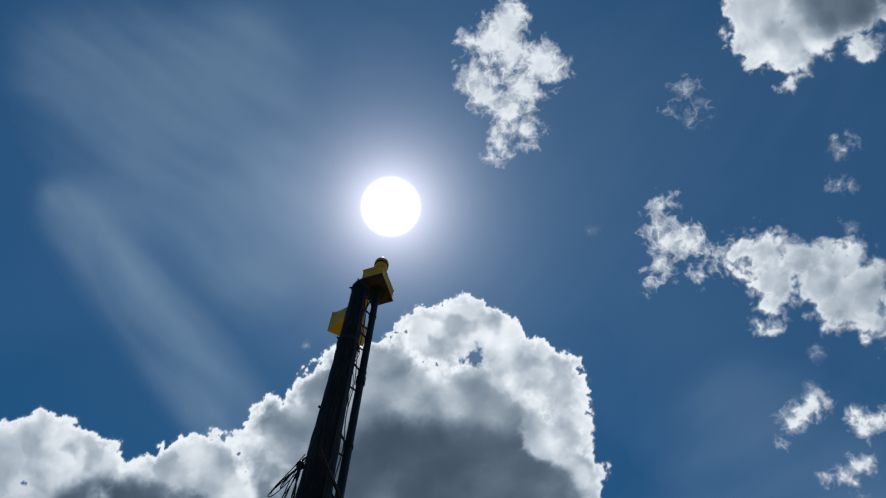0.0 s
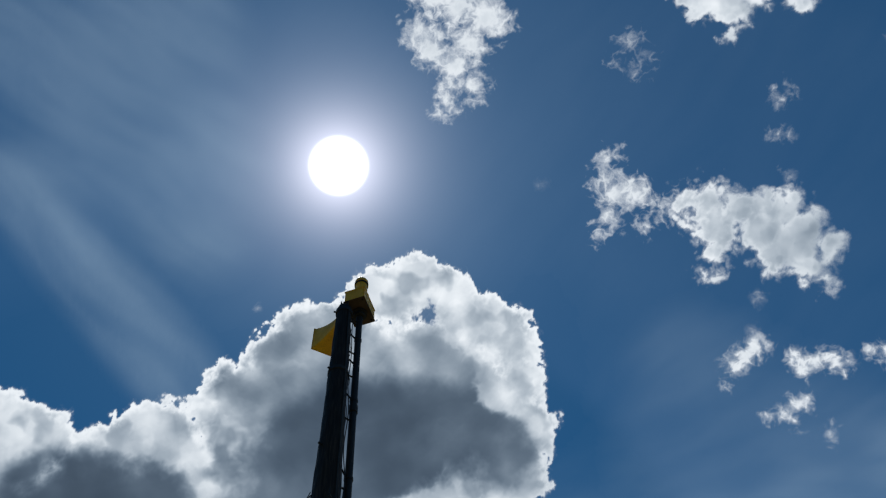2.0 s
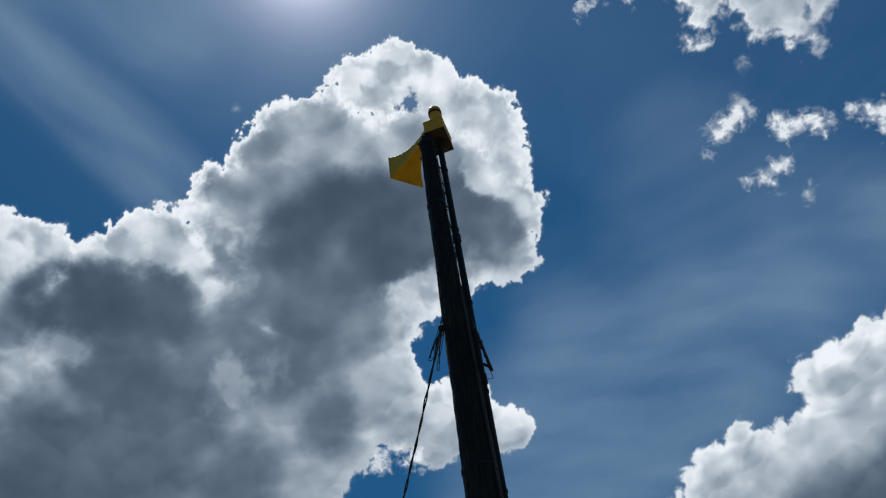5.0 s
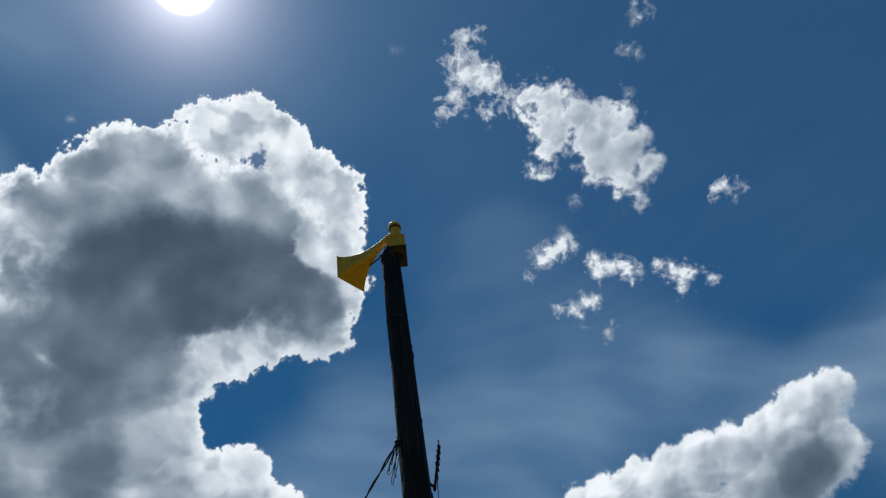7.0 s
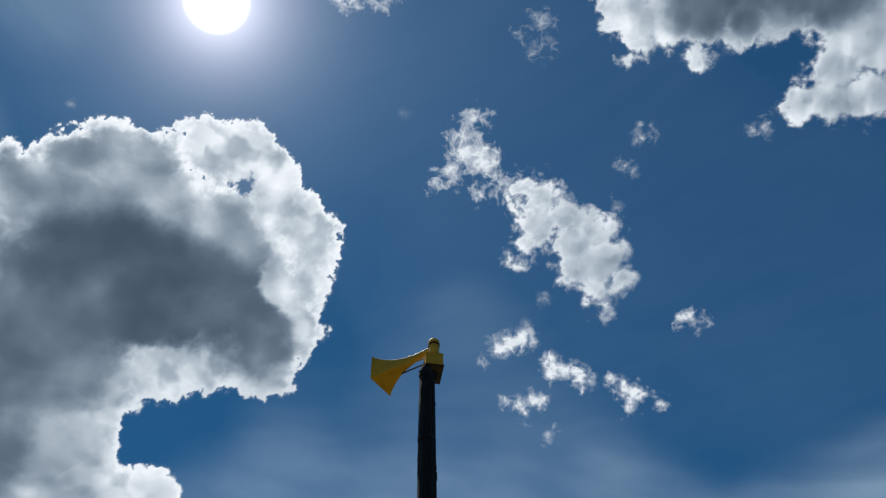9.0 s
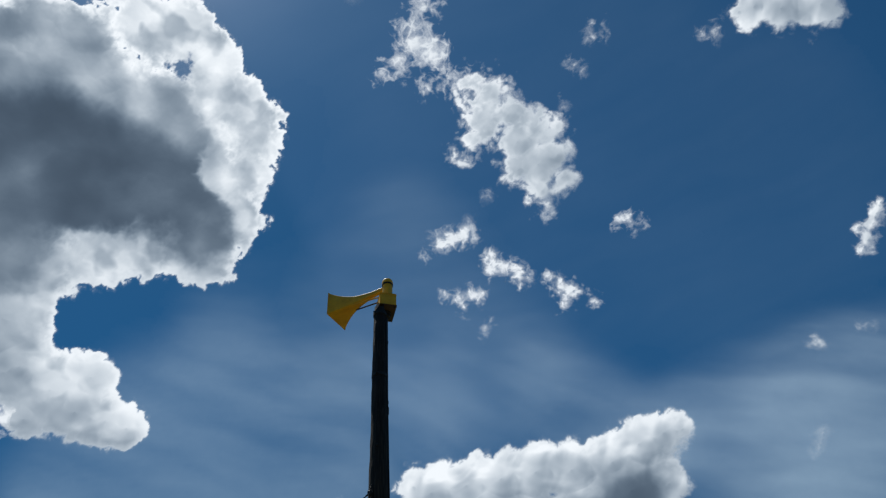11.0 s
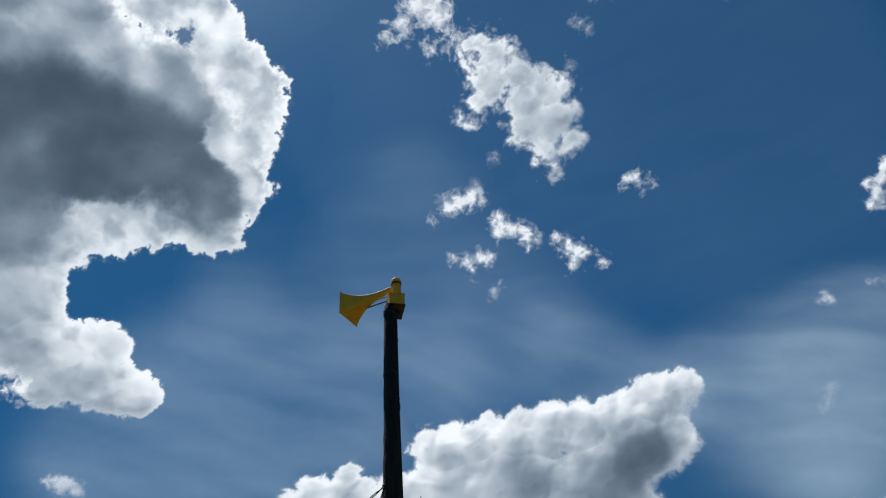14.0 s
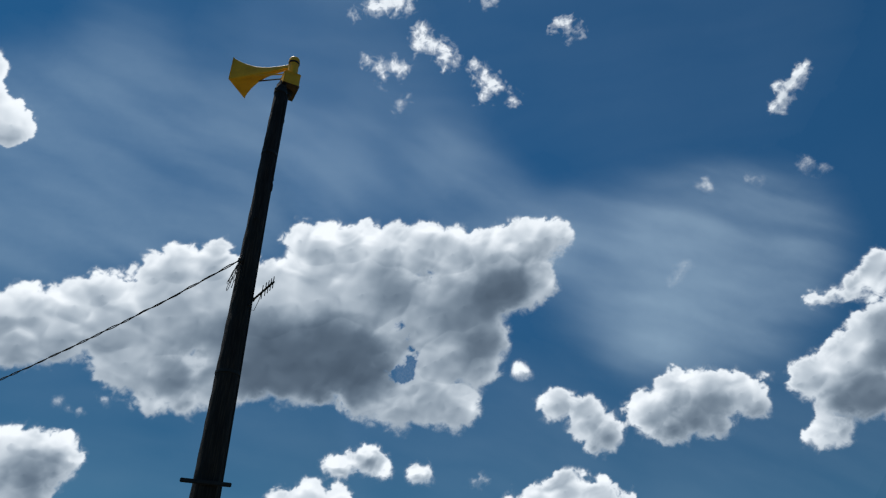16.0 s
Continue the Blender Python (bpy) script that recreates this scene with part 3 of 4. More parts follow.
    gv, gu = np.gradient(layered(lu, lv, 2.3 if big else 1.4, 2, seed + 790, False, 0.4), step)
    heaped = np.clip((gu * du + gv * dv) / dist, -0.7, 0.7)
    gv, gu = np.gradient(layered(lu, lv, 5.0 if big else 2.4, 2, seed + 810, False, 0.4), step)
    swell = np.clip((gu * du + gv * dv) / dist, -0.6, 0.6)
    rim = smooth(deep, 0.0, 0.5) * (1 - smooth(deep, 0.9, 2.6))
    far_dimming = 0.1 + 0.3 * smooth(deep, 0.1, 1.6) + 0.25 * np.clip(side, 0, 1) * smooth(deep, 0.0, 0.4) + 0.15 * above + (0.36 * broad + 0.24 * curds + 0.6 * swell) * inside
    gv, gu = np.gradient(layered(lu, lv, 1.3 if big else 0.9, 2, seed + 870, False, 0.4), step)
    knobbed = np.clip((gu * du + gv * dv) / dist, -0.8, 0.8)
    far_dimming = np.maximum(far_dimming + (0.34 * heaped * (0.4 + 0.6 * rim) + 0.08 * knobbed * rim) * inside, 0.03)
    dimming = near_dimming * (1 - far) + far_dimming * far
    if len(dim_hearts):
        level, weight, core = np.zeros_like(u), np.full_like(u, 1e-9), np.zeros_like(u)
        for a, b, r, k in dim_hearts:
            d = r - np.hypot(wu - a, wv - b)
            core += np.exp(np.clip(d / 0.7, -30, 30))
            w = np.exp(np.clip(d / 0.8, -30, 14))
            level += w * k
            weight += w
        core = 0.7 * np.log(core + 1e-12) + (0.6 * heaps + 0.1 * shreds) * (1 - 0.9 * far) + (0.7 + 0.4 * far) * mottle
        heart = smooth(core, -0.1 - 1.0 * far, 0.45 + 1.35 * far)
        dimming = dimming + HEART_DIMMING * level / weight * heart * smooth(deep, 0.1, 1.3) * (1 + 0.22 * mottle)
    lit, patch = np.zeros_like(u), layered(wu, wv, 2.2, 4, seed + 880, False, 0.55)
    for a, b, r, k in bright:
        lit = np.maximum(lit, k * smooth(r - np.hypot(wu - a, wv - b) + 0.5 * heaps + 1.6 * patch, -1.1, 1.1))
    lit = np.maximum(lit, 1 - thin)
    dimming = dimming * (1 - lit) + lit * smooth(deep, 0.15, 0.9) * np.clip(3.6 * layered(u + 0.6 * (wu - u), v + 0.6 * (wv - v), 2.2, 3, seed + 890, False, 0.45), 0, 1.1)
    return lay_sheet("cloud", label, "cloud", u, v, HIGH - 4 * (seed % 25) - 45 * np.sqrt(deep), {"painted_dimming": np.clip(dimming, 0, None), "cover": cover},
                     cover > 0.004, CUMULUS, "fair-weather clouds")


def veil(label, lobes, strength=0.3, lean=0, seed=0, crisp=1.0):
    """A thin streaky sheet of cirrus; lean is the streaks' slope in degrees."""
    u, v, s = field(lobes, 0.3, 3.0, 2.0 / crisp)
    s = s * crisp
    c, n = math.cos(radians(lean)), math.sin(radians(lean))
    bend = 1.6 * layered(u, v, 12.0, 2, seed + 90, False)
    along, across = u * c + v * n, -u * n + v * c + bend
    streak = 0.7 * layered(along / 5.0, across, 2.2, 5, seed, False, 0.5) + 0.6 * layered(along / 2.5, across, 6.0, 3, seed + 50, False, 0.45)
    cover = smooth(s + 1.6 * streak, -2.6, 4.5) * np.clip(0.72 + 0.55 * streak, 0.04, 1.4) * strength * smooth(s, -2.8, 1.6)
    return lay_sheet("cirrus_veil", label, "cirrus cloud", u, v, np.full_like(u, HIGH + 150 + 40 * (seed - 70)), {"painted_dimming": np.full_like(u, 0.2), "cover": np.clip(cover, 0, 1)},
                     cover > 0.004, CIRRUS, "cirrus veils")


def haze_glow(label, wedges, strength, seed):
    """A glowing sheet with sunlit haze painted in wedges between cloud shadows: (from, to, near, far) in degrees round
    and from the sun.
    """
    su, sv = sun_place()
    u, v = np.meshgrid(np.arange(-48, 60, 0.4), np.arange(-46, 40, 0.4))
    r, a = np.hypot(u - su, v - sv), np.degrees(np.arctan2(v - sv, u - su))
    a = np.where(a < -120, a + 360, a) + 5 * layered(u, v, 16.0, 2, seed, False)
    cover = np.zeros_like(u)
    for a0, a1, r0, r1 in wedges:
        soft_a = 60.0 / np.maximum(r, 6)
        cover = np.maximum(cover, smooth(a, a0 - soft_a, a0 + soft_a) * (1 - smooth(a, a1 - 3 * soft_a, a1 + 3 * soft_a)) * smooth(r, r0, r0 + 8) * (1 - smooth(r, r1 - 16, r1)))
    cover = cover * strength * (1 + 0.5 * layered(u, v, 9.0, 3, seed + 5, False, 0.5))
    return lay_sheet("haze_glow", label, "haze", u, v, np.full_like(u, HIGH + 90.0), {"painted_dimming": np.full_like(u, 0.2), "cover": np.clip(cover, 0, 1)},
                     cover > 0.003, HAZE, "cirrus veils")


cloud("towering grey-hearted cumulus cloud with brilliant sunlit edges",
      [(-10.9, 7.3, 2.0), (-8.5, 7.6, 2.2), (-6.8, 6.0, 2.0), (-5.7, 3.7, 2.2), (-11.5, 8.2, 1.4), (-3.6, 2.8, 1.8), (-3.2, 1.2, 1.6), (-3.2, -1.4, 1.6), (-3.7, -4.7, 1.8), (-5.3, -6.4, 2.1), (-6.9, -7.2, 1.9), (-5.6, -8.0, 1.6), (-14.9, 6.0, 2.1), (-17.5, 6.5, 2.1), (-19.9, 5.3, 2.1), (-22.2, 3.6, 1.9), (-23.9, 3.7, 1.9), (-25.3, 2.9, 1.4), (-15.3, 2.1, 4.6), (-9.8, 0.3, 4.6), (-7.2, -2.7, 3.7), (-19.4, 0.3, 4.6), (-23.5, -0.2, 2.9), (-14.5, -3.5, 4.2), (-10.7, -5.6, 2.9), (-11.9, -7.8, 1.9), (-9.4, -8.2, 1.3), (-13.1, -8.8, 1.5)] +
      [(-19.6, -5.9, 4.6), (-16.8, -9.4, 2.9), (-17.4, -13.1, 2.5), (-19.7, -12.0, 4.6), (-29.9, 2.4, 2.4), (-28.6, 2.4, 1.8), (-32.1, 1.8, 2.2), (-28.6, -0.2, 2.5), (-34.2, 1.7, 2.0), (-36.5, 4.2, 2.0), (-38.3, 5.7, 2.1), (-39.4, 7.0, 1.9), (-38.1, 3.0, 1.9), (-27.8, -4.1, 3.7), (-31.9, -2.6, 4.5), (-36.1, -1.6, 3.6), (-39.1, -3.6, 2.4), (-41.4, -3.6, 2.3), (-43.4, -5.4, 2.3), (-38.9, -7.2, 4.3), (-34.0, -8.1, 4.8), (-28.4, -9.1, 5.0), (-24.0, -11.5, 4.6), (-43.1, -9.8, 4.2), (-37.6, -12.4, 5.1), (-31.7, -14.9, 5.3), (-25.4, -16.7, 4.5), (-21.4, -16.2, 2.5)] +
      [(-16.3, -16.1, 2.1), (-14.3, -17.5, 2.3), (-11.9, -16.5, 1.6), (-12.6, -18.9, 1.8), (-10.6, -19.4, 1.6), (-9.2, -19.8, 1.4), (-15.6, -19.5, 1.2), (-17.2, -16.5, 1.7), (-40.2, 0.3, 2.3), (-41.3, 1.6, 2.3), (-23.7, -3.6, 2.9), (-42.8, -2.2, 1.9), (-42.6, 6.4, 2.6), (-45.3, 0.5, 3.3), (-47.4, -5.5, 4.1)],
      dim_hearts=[(-24.1, -0.9, 2.1, 0.7)] +
      [(-17.0, 5.6, 2.6, 0.3), (-20.0, 3.6, 3.3, 0.32), (-13.9, 4.4, 2.7, 0.12), (-10.8, 2.4, 2.0, 0.02), (-8.1, 0.7, 1.6, 0.02), (-22.6, 2.5, 2.8, 0.2)] +
      [(-16.4, -1.2, 3.7, 1.3), (-12.5, 0.0, 1.8, 1.3), (-9.4, -0.6, 1.4, 1.25), (-11.7, -2.9, 3.4, 1.15), (-8.2, -4.0, 2.7, 0.9), (-5.7, -5.6, 1.9, 0.55), (-7.0, -6.7, 1.5, 0.6), (-20.2, 0.5, 2.9, 1.1), (-18.2, -4.1, 3.8, 0.8), (-14.4, -3.1, 3.4, 1.0), (-21.6, -6.5, 3.8, 0.7), (-18.0, -9.0, 2.5, 0.5), (-37.9, 1.2, 2.5, 1.1), (-34.9, -0.3, 3.4, 1.2), (-30.6, -2.4, 2.9, 0.9), (-35.1, -5.0, 4.0, 0.85), (-32.9, -10.2, 4.5, 0.7), (-40.2, 0.3, 1.5, 0.4)] +
      [(-40.8, -8.2, 3.5, 0.7), (-24.6, -5.1, 2.9, 0.5), (-23.3, -9.1, 3.8, 0.7), (-22.3, -14.7, 2.5, 0.6), (-37.8, -13.2, 5.5, 0.7), (-43.5, -11.4, 3.4, 0.8), (-28.7, -7.3, 3.3, 0.6), (-29.5, -16.1, 3.2, 0.6), (-44.9, -0.6, 3.4, 0.8)],
      bright=[(-9.0, 8.2, 1.9, 0.55), (-11.6, 8.5, 1.7, 0.65), (-6.1, 6.5, 1.8, 0.55), (-4.2, 3.9, 1.5, 0.5), (-3.2, -1.4, 1.0, 0.5), (-3.0, -4.6, 0.9, 0.5),
              (-9.0, -7.6, 1.4, 0.5), (-11.6, -8.9, 1.5, 0.55), (-14.2, -10.7, 1.2, 0.42), (-11.1, -15.4, 2.0, 0.42), (-10.2, -18.3, 1.8, 0.42), (-15.0, -13.2, 1.4, 0.42), (-13.6, -16.4, 2.0, 0.42),
              (-23.9, 0.7, 1.5, 0.62), (-25.5, -2.2, 1.6, 0.55), (-27.0, -0.1, 1.5, 0.62), (-38.0, -2.6, 1.8, 0.55), (-28.2, -9.8, 2.0, 0.5), (-25.2, -9.7, 1.4, 0.4),
              (-32.9, 3.3, 1.6, 0.42), (-37.5, 5.5, 1.9, 0.55), (-30.1, 4.4, 1.6, 0.55)],
      gaps=[(-8.5, 5.2, 0.85), (-9.2, 5.3, 0.4)],
      grow=0.2,
      soft=0.14,
      seed=1)
cloud("ragged white shred of cloud high in the blue",
      [(0.6, 28.1, 1.4), (-1.0, 27.3, 1.3), (0.2, 25.9, 1.2), (2.2, 24.7, 1.4), (3.0, 23.8, 0.7), (-2.9, 25.3, 1.0), (-2.5, 23.7, 1.2), (0.5, 23.2, 1.2), (-1.2, 22.0, 1.2), (-0.2, 20.1, 0.9), (-2.5, 19.9, 0.8), (-3.2, 19.1, 0.4), (-2.6, 27.8, 0.6), (1.1, 29.0, 0.7)],
      ragged=1.0,
      soft=0.8,
      grow=-0.05,
      lace=0.28,
      seed=2)
cloud("broad white cumulus cloud with a soft grey belly",
      [(16.5, 21.0, 1.4), (18.2, 20.1, 1.8), (20.6, 20.5, 2.0), (22.9, 20.5, 1.8), (25.6, 20.7, 1.9), (28.1, 21.5, 1.7), (31.0, 21.7, 1.9), (33.4, 20.5, 2.6), (32.0, 18.1, 1.9), (30.2, 15.6, 1.3), (32.0, 15.7, 1.7), (34.5, 16.3, 1.9), (29.2, 15.1, 0.7), (22.2, 24.3, 4.2), (27.8, 25.1, 4.5), (32.2, 24.5, 4.0), (17.3, 23.2, 2.3), (36.5, 20.6, 3.2), (19.0, 18.7, 1.0), (18.1, 17.8, 0.5), (17.2, 17.1, 0.3), (16.9, 21.1, 1.2), (16.5, 22.5, 1.1), (22.7, 17.7, 0.8)],
      ragged=0.75,
      soft=0.5,
      dim_hearts=[(21.9, 22.0, 2.7, 0.6), (25.6, 23.1, 3.4, 0.8), (29.9, 23.7, 3.3, 0.8)],
      seed=3)
cloud("lacy shred of white cloud trailing from a larger one",
      [(7.0, 12.1, 0.7), (7.9, 12.1, 0.5), (6.7, 10.8, 0.8), (7.1, 9.6, 1.2), (8.3, 9.1, 1.0), (6.1, 8.2, 0.9), (5.2, 7.1, 0.7), (8.9, 9.4, 0.7), (9.9, 7.8, 0.7), (8.5, 6.6, 0.6), (10.7, 7.5, 0.6)],
      ragged=0.9,
      soft=0.8,
      grow=-0.2,
      lace=0.36,
      seed=4)
cloud("ragged bright white cloud with torn edges",
      [(12.0, 7.4, 0.9), (11.3, 6.1, 0.6), (13.1, 6.9, 1.0), (12.7, 5.0, 1.3), (12.2, 3.3, 0.8), (14.5, 5.6, 1.1), (14.1, 7.2, 0.4), (15.5, 3.8, 1.5), (17.0, 4.8, 1.2), (18.2, 5.4, 0.7), (18.6, 3.3, 1.1), (17.3, 2.4, 1.7), (19.2, 1.7, 0.7), (17.9, 0.5, 1.1), (18.6, -0.4, 0.4), (15.9, 1.8, 0.9), (11.7, 2.4, 0.3)],
      ragged=0.9,
      soft=0.45,
      grow=0.06,
      lace=0.12,
      seed=5)
cloud("small torn white puff of fair-weather cloud",
      [(10.9, -4.3, 0.6), (11.9, -4.0, 0.7), (12.7, -3.6, 0.7), (13.4, -3.8, 0.4), (9.9, -5.5, 0.2)],
      ragged=0.85,
      soft=0.5,
      grow=-0.08,
      lace=0.2,
      strength=1.0,
      seed=10)
cloud("small torn white puff of fair-weather cloud",
      [(14.7, -5.0, 0.5), (15.0, -5.8, 0.5), (16.0, -5.5, 0.7), (17.1, -5.9, 0.6), (17.9, -6.1, 0.3)],
      ragged=0.85,
      soft=0.5,
      grow=-0.08,
      lace=0.2,
      strength=1.0,
      seed=11)
cloud("small torn white puff of fair-weather cloud",
      [(19.5, -5.9, 0.4), (20.4, -6.4, 0.6), (21.0, -6.7, 0.6), (21.8, -6.5, 0.3), (20.9, -7.6, 0.4), (23.1, -7.2, 0.3)],
      ragged=0.85,
      soft=0.5,
      grow=-0.08,
      lace=0.2,
      strength=1.0,
      seed=12)
cloud("small torn white puff of fair-weather cloud",
      [(12.0, -8.1, 0.3), (13.0, -8.3, 0.5), (14.0, -8.0, 0.6), (13.4, -8.9, 0.5), (14.5, -7.7, 0.3)],
      ragged=0.85,
      soft=0.5,
      grow=-0.08,
      lace=0.2,
      strength=1.0,
      seed=13)
cloud("small torn white puff of fair-weather cloud",
      [(15.2, -10.2, 0.5)],
      ragged=0.85,
      soft=0.5,
      grow=-0.08,
      lace=0.2,
      strength=0.6,
      seed=14)
cloud("small torn white puff of fair-weather cloud",
      [(23.9, -0.8, 0.4), (24.7, -0.8, 0.5), (25.4, -0.6, 0.3)],
      ragged=0.85,
      soft=0.5,
      grow=-0.08,
      lace=0.2,
      strength=1.0,
      seed=15)
cloud("small torn white puff of fair-weather cloud",
      [(19.7, 12.0, 0.5), (19.6, 13.0, 0.2), (20.2, 12.5, 0.2)],
      ragged=0.85,
      soft=0.5,
      grow=-0.08,
      lace=0.2,
      strength=0.6,
      seed=16)
cloud("small torn white puff of fair-weather cloud",
      [(18.4, 9.7, 0.2), (18.7, 9.9, 0.3), (19.1, 9.8, 0.2)],
      ragged=0.85,
      soft=0.5,
      grow=-0.08,
      lace=0.2,
      strength=0.6,
      seed=17)
cloud("small torn white puff of fair-weather cloud",
      [(27.9, 13.6, 0.5), (27.3, 13.3, 0.3)],
      ragged=0.85,
      soft=0.5,
      grow=-0.08,
      lace=0.2,
      strength=0.6,
      seed=18)
cloud("wide heaped cumulus cloud with flat grey base",
      [(29.1, -16.0, 1.4), (30.4, -15.5, 0.8), (27.4, -17.1, 1.9), (25.6, -18.7, 1.9), (22.7, -19.7, 2.1), (20.1, -20.2, 2.0), (17.6, -21.0, 1.8), (15.1, -21.8, 1.8), (12.6, -22.6, 1.8), (11.2, -22.3, 0.9), (27.2, -20.5, 2.7), (29.8, -19.6, 1.6), (24.9, -23.3, 3.1), (27.0, -25.4, 2.3), (25.2, -27.0, 2.5), (27.7, -27.5, 1.6), (22.6, -25.0, 2.7), (19.5, -24.1, 2.2), (17.0, -24.9, 3.1), (13.8, -26.3, 3.0), (10.6, -27.7, 3.4), (16.6, -29.6, 3.3), (13.5, -31.4, 3.2), (18.8, -30.8, 2.0), (9.8, -32.3, 3.0), (15.8, -33.0, 1.3), (19.3, -32.5, 1.8), (22.2, -32.6, 1.7)] +
      [(24.7, -31.4, 2.0), (27.0, -31.1, 1.8), (23.4, -28.9, 1.1), (21.4, -27.2, 2.1), (20.1, -28.8, 1.9), (24.1, -28.2, 1.9), (21.4, -31.4, 1.6), (23.0, -30.5, 1.4), (5.8, -25.9, 1.7), (3.3, -27.0, 1.7), (1.9, -27.8, 1.2), (7.7, -29.3, 3.3), (3.7, -30.3, 3.2), (0.6, -31.9, 2.8), (-1.1, -29.8, 1.6), (-2.7, -30.9, 1.7), (-5.0, -32.2, 1.7), (-6.7, -32.5, 1.8), (-5.6, -34.3, 1.7), (1.6, -34.2, 2.2), (4.9, -34.7, 2.0), (8.2, -34.4, 1.9), (4.0, -36.4, 1.0), (6.6, -36.1, 1.0), (-2.9, -33.4, 1.7), (-8.8, -33.7, 2.1)],
      dim_hearts=[(15.7, -31.2, 4.2, 0.8), (11.4, -31.9, 3.4, 0.7), (18.7, -30.4, 2.7, 0.6), (24.3, -24.4, 2.2, 0.3), (27.1, -21.5, 2.7, 0.7), (27.2, -25.8, 2.0, 0.5), (24.3, -20.1, 1.6, 0.3), (5.9, -33.7, 2.5, 0.3), (8.9, -30.8, 2.1, 0.4), (19.1, -24.2, 1.8, 0.3)],
      gaps=[(21.9, -29.8, 1.1), (22.2, -28.9, 0.8), (22.1, -28.0, 0.35), (21.6, -27.2, 0.25), (20.6, -26.4, 0.1)],
      grow=0.22,
      seed=30)
cloud("flat-bottomed white cumulus cloud low in the sky",
      [(34.5, -28.2, 1.4), (33.4, -28.6, 0.6), (37.2, -28.2, 1.8), (39.2, -29.1, 1.5), (38.4, -30.4, 0.9), (41.7, -26.1, 2.0), (43.0, -23.6, 1.9), (45.5, -22.8, 2.2), (47.7, -21.8, 1.9), (49.1, -21.9, 1.2), (49.1, -19.6, 0.4), (43.9, -26.7, 1.4), (47.0, -24.9, 1.3), (45.2, -25.1, 1.7)],
      dim_hearts=[(44.6, -26.1, 2.7, 0.4), (47.6, -24.1, 1.8, 0.3), (38.6, -29.6, 1.6, 0.3)],
      seed=40)
cloud("heaped white cumulus cloud with grey underside",
      [(53.1, -8.5, 1.9), (51.9, -10.5, 1.1), (50.6, -11.9, 0.7), (49.8, -12.6, 0.3), (55.0, -13.5, 2.5), (53.9, -16.0, 2.3), (52.1, -18.2, 1.7), (51.3, -19.3, 0.9), (56.2, -17.4, 2.5), (54.2, -18.9, 1.9), (54.6, -22.2, 1.3), (53.6, -23.0, 0.5), (55.6, -21.2, 1.1), (57.0, -11.4, 3.3), (55.8, -7.1, 2.4)],
      dim_hearts=[(56.2, -18.4, 2.5, 0.5), (57.1, -13.4, 2.9, 0.5)],
      seed=41)
cloud("small rounded cumulus cloud near the horizon",
      [(19.2, -38.3, 1.1), (18.1, -38.6, 0.4), (21.2, -37.1, 1.3), (22.7, -37.5, 0.9)],
      dim_hearts=[(21.1, -38.4, 1.3, 0.4)],
      seed=42)
cloud("little grey-white cumulus puff near the horizon",
      [(25.3, -37.2, 0.9), (26.2, -36.9, 0.7)],
      seed=43)
cloud("rounded cumulus top rising from the horizon",
      [(17.5, -41.3, 1.7), (15.2, -42.0, 1.2), (20.0, -40.9, 1.4), (18.0, -42.7, 1.7)],
      seed=44)
cloud("rounded cumulus top rising from the horizon",
      [(37.3, -34.6, 1.8), (40.2, -34.3, 1.8), (35.4, -36.3, 1.6), (42.4, -33.9, 1.1), (33.2, -37.0, 0.8), (38.5, -36.6, 2.3)],
      seed=45)
cloud("heaped white cumulus cloud low over the horizon",
      [(-4.3, -41.0, 1.4), (-2.8, -41.2, 1.4), (-1.1, -41.2, 1.4), (0.0, -41.8, 0.8), (-3.0, -43.0, 1.9), (-1.1, -42.6, 1.1), (-5.3, -42.5, 2.2), (-2.5, -44.9, 1.9)],
      dim_hearts=[(-2.2, -43.3, 1.9, 0.5)],
      seed=46)
cloud("tiny bright puff of cloud",
      [(30.8, -26.7, 0.8), (31.4, -26.7, 0.5)],
      soft=0.4,
      ragged=0.3,
      seed=47)
cloud("thin slanting wisp of white cloud",
      [(-2.1, -37.8, 0.4), (-1.3, -38.1, 0.3), (-0.5, -38.2, 0.3)],
      strength=0.55,
      ragged=0.5,
      soft=0.5,
      seed=48)
cloud("tiny faint wisp of white cloud",
      [(0.9, -37.1, 0.5)],
      strength=0.45,
      ragged=0.5,
      soft=0.5,
      seed=49)
cloud("upright bright shred of white cloud",
      [(41.0, 0.4, 0.7), (41.1, 1.6, 0.7), (41.2, 2.4, 0.6), (41.3, 3.2, 0.3), (40.2, 1.2, 0.4), (40.8, -0.4, 0.4)],
      ragged=0.85,
      soft=0.5,
      seed=50)
cloud("faint thin wisp of cloud",
      [(44.6, -3.6, 0.5), (45.0, -3.1, 0.5), (45.8, -3.1, 0.4)],
      ragged=0.8,
      soft=0.6,
      strength=0.35,
      seed=51)
cloud("faint thin wisp of cloud",
      [(41.6, -6.0, 0.3), (41.9, -5.7, 0.4), (42.4, -5.7, 0.3)],
      ragged=0.8,
      soft=0.6,
      strength=0.25,
      seed=52)
cloud("faint thin wisp of cloud",
      [(38.4, -7.9, 0.3), (38.7, -7.6, 0.4), (39.2, -7.6, 0.3)],
      ragged=0.8,
      soft=0.6,
      strength=0.4,
      seed=53)
cloud("faint thin wisp of cloud",
      [(30.1, -36.3, 0.4), (30.5, -36.0, 0.4), (31.0, -36.0, 0.3)],
      ragged=0.8,
      soft=0.6,
      strength=0.45,
      seed=54)
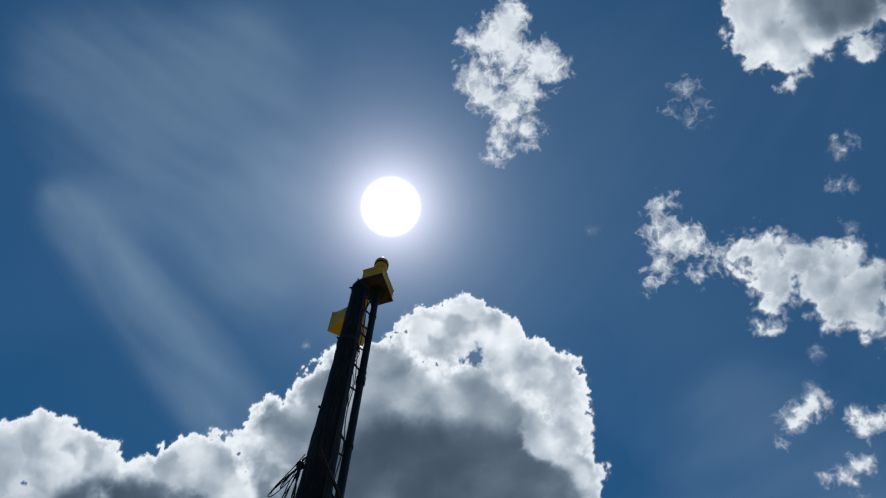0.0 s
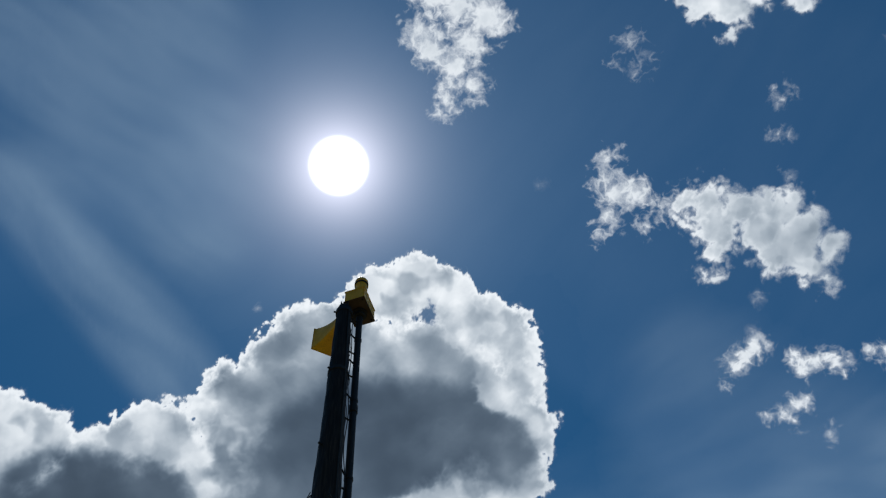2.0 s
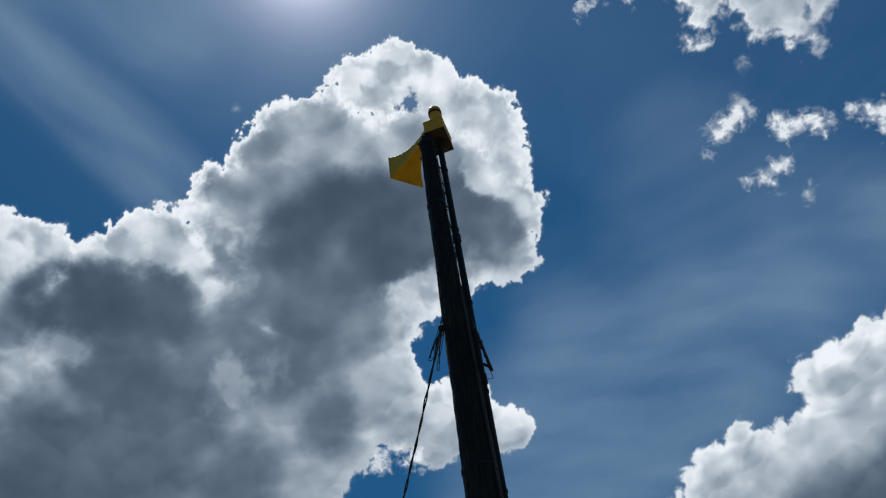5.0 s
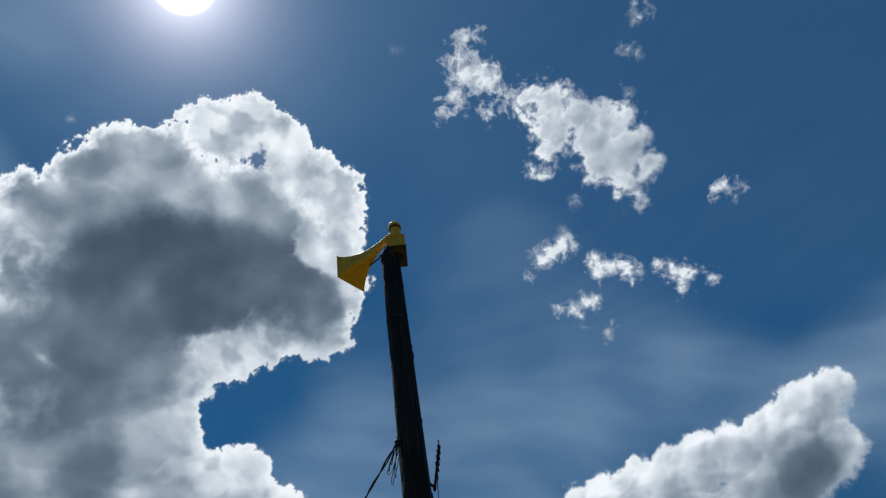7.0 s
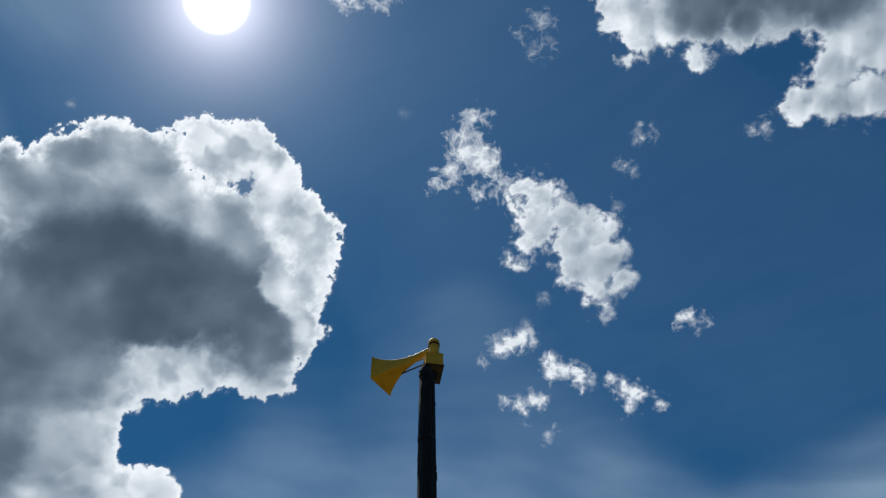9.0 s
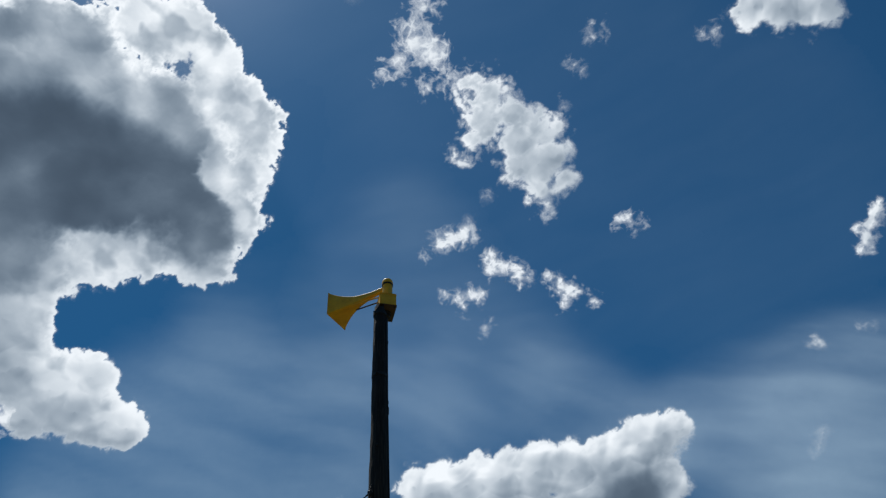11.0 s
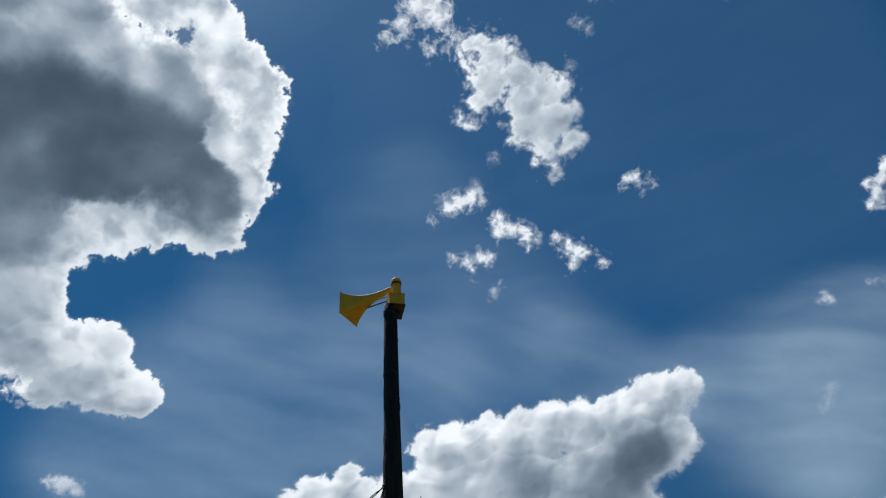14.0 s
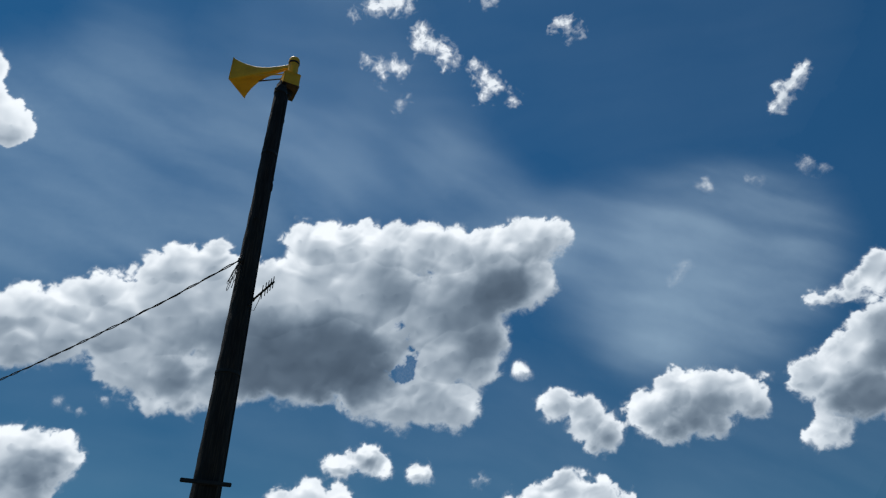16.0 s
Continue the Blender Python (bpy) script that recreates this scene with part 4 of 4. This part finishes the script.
cloud("ragged scrap of cloud under the great cumulus",
      [(-16.9, -19.6, 0.6), (-17.3, -19.4, 0.4)],
      ragged=0.9,
      soft=0.5,
      lace=0.25,
      seed=60)
cloud("ragged scrap of cloud under the great cumulus",
      [(-19.7, -18.9, 0.7), (-19.0, -18.5, 0.4), (-18.0, -18.2, 0.2)],
      ragged=0.9,
      soft=0.5,
      lace=0.25,
      strength=0.8,
      seed=61)
cloud("faint torn puff of cloud",
      [(-13.5, -25.7, 0.7), (-12.7, -26.3, 0.6), (-14.2, -25.5, 0.4)],
      ragged=0.6,
      soft=0.5,
      strength=0.6,
      seed=62)
cloud("soft upright wisp of cloud in the haze",
      [(39.9, -14.9, 0.3), (40.0, -14.5, 0.3), (40.0, -14.1, 0.3), (39.9, -15.2, 0.3), (40.0, -13.8, 0.2), (39.8, -15.6, 0.2)],
      ragged=0.6,
      soft=1.1,
      strength=0.45,
      grow=0.2,
      seed=63)
cloud("faint small wisp of cloud",
      [(38.5, -7.9, 0.3), (38.9, -7.7, 0.3), (39.3, -7.8, 0.2)],
      ragged=0.6,
      soft=0.6,
      strength=0.4,
      seed=64)
cloud("faint curling wisp of cloud",
      [(9.9, 18.4, 0.5), (11.1, 17.1, 0.6), (12.0, 18.4, 0.9), (11.3, 19.5, 1.0)],
      ragged=0.9,
      soft=0.8,
      strength=0.35,
      grow=-0.35,
      lace=0.5,
      seed=65)
for a, b, r, k in ((-20.4, 9.1, 0.1, 0.60), (14.0, -0.6, 0.25, 0.28), (12.9, -2.5, 0.25, 0.26), (2.3, 11.9, 0.35, 0.10), (18.4, 6.7, 0.22, 0.38), (13.9, -0.2, 0.2, 0.34)):
    cloud("tiny torn fleck of white cloud", [(a, b, r), (a + 0.5 * r, b + 0.3 * r, 0.8 * r), (a - 0.6 * r, b - 0.2 * r, 0.6 * r)], ragged=0.5, soft=0.4, strength=k, grow=-0.09, lace=0.15, seed=66)
veil("thin streaky veil of cirrus cloud",
      [(36.7, -14.5, 4.6), (42.5, -10.5, 5.2), (46.4, -9.2, 3.4), (40.2, -15.9, 5.3), (45.4, -15.1, 4.4), (38.9, -20.9, 2.3), (29.8, -16.0, 3.2)],
      strength=0.27,
      lean=8,
      seed=70)
veil("broad pale veil of high cirrus cloud",
      [(-6.4, -20.2, 5.0), (-0.5, -21.7, 5.8), (6.2, -19.7, 5.3), (-6.8, -25.8, 4.4), (-11.5, -24.6, 4.4), (-9.3, -24.6, 4.6), (-1.6, -21.6, 4.8), (-4.6, -16.8, 4.0), (4.5, -19.5, 5.0), (12.7, -15.8, 4.2), (19.9, -15.0, 4.6), (25.5, -17.0, 4.0)],
      strength=0.19,
      lean=-14,
      seed=71)
veil("pale streaks of cirrus cloud in the lower sky",
      [(31.2, -15.5, 3.6), (36.9, -13.0, 3.8), (39.0, -14.9, 4.7), (38.4, -19.4, 3.5), (35.5, -20.6, 2.8)],
      strength=0.08,
      lean=6,
      seed=72)
veil("slanting pale streak of thin haze",
      [(-35.0 + 0.45 * k, 24.1 - 1.0 * k, 0.9 + 0.06 * k) for k in range(20)],
      strength=0.18,
      lean=-66,
      seed=73,
      crisp=2.2)
veil("faint mottled haze beside the sun",
      [(-25.7, 28.6, 5.8), (-19.9, 30.7, 4.6), (-29.8, 24.3, 3.7), (-22.0, 22.0, 5.1), (-22.7, 16.0, 3.8), (-30.6, 33.0, 4.8)],
      strength=0.13,
      lean=-50,
      seed=74)
veil("faint pale haze in the open blue",
      [(13.0, -10.0, 4.5), (5.4, -11.5, 5.0), (-3.0, -12.5, 4.0), (8.5, -4.0, 4.0), (18.0, -11.5, 3.5)],
      strength=0.08,
      lean=10,
      seed=76)
veil("barely visible mottled haze across the blue",
      [(14.2, 11.2, 13.6), (-10.7, 14.0, 11.6), (31.1, 2.7, 12.8), (12.1, -7.8, 12.2), (-18.8, 22.5, 14.0), (9.2, 14.3, 11.8)],
      strength=0.02,
      lean=35,
      seed=77)
veil("pale haze low over the horizon",
      [(-1.3, -41.2, 8.4), (14.8, -39.1, 9.5), (32.4, -34.5, 10.0), (49.2, -27.3, 9.8), (58.1, -19.9, 7.6)],
      strength=0.05,
      lean=0,
      seed=78)
haze_glow("broad faint glowing sheet painted as sunlit haze beside a cloud's shadow", [(-60, 186, -8, 95)], 0.019, 79)
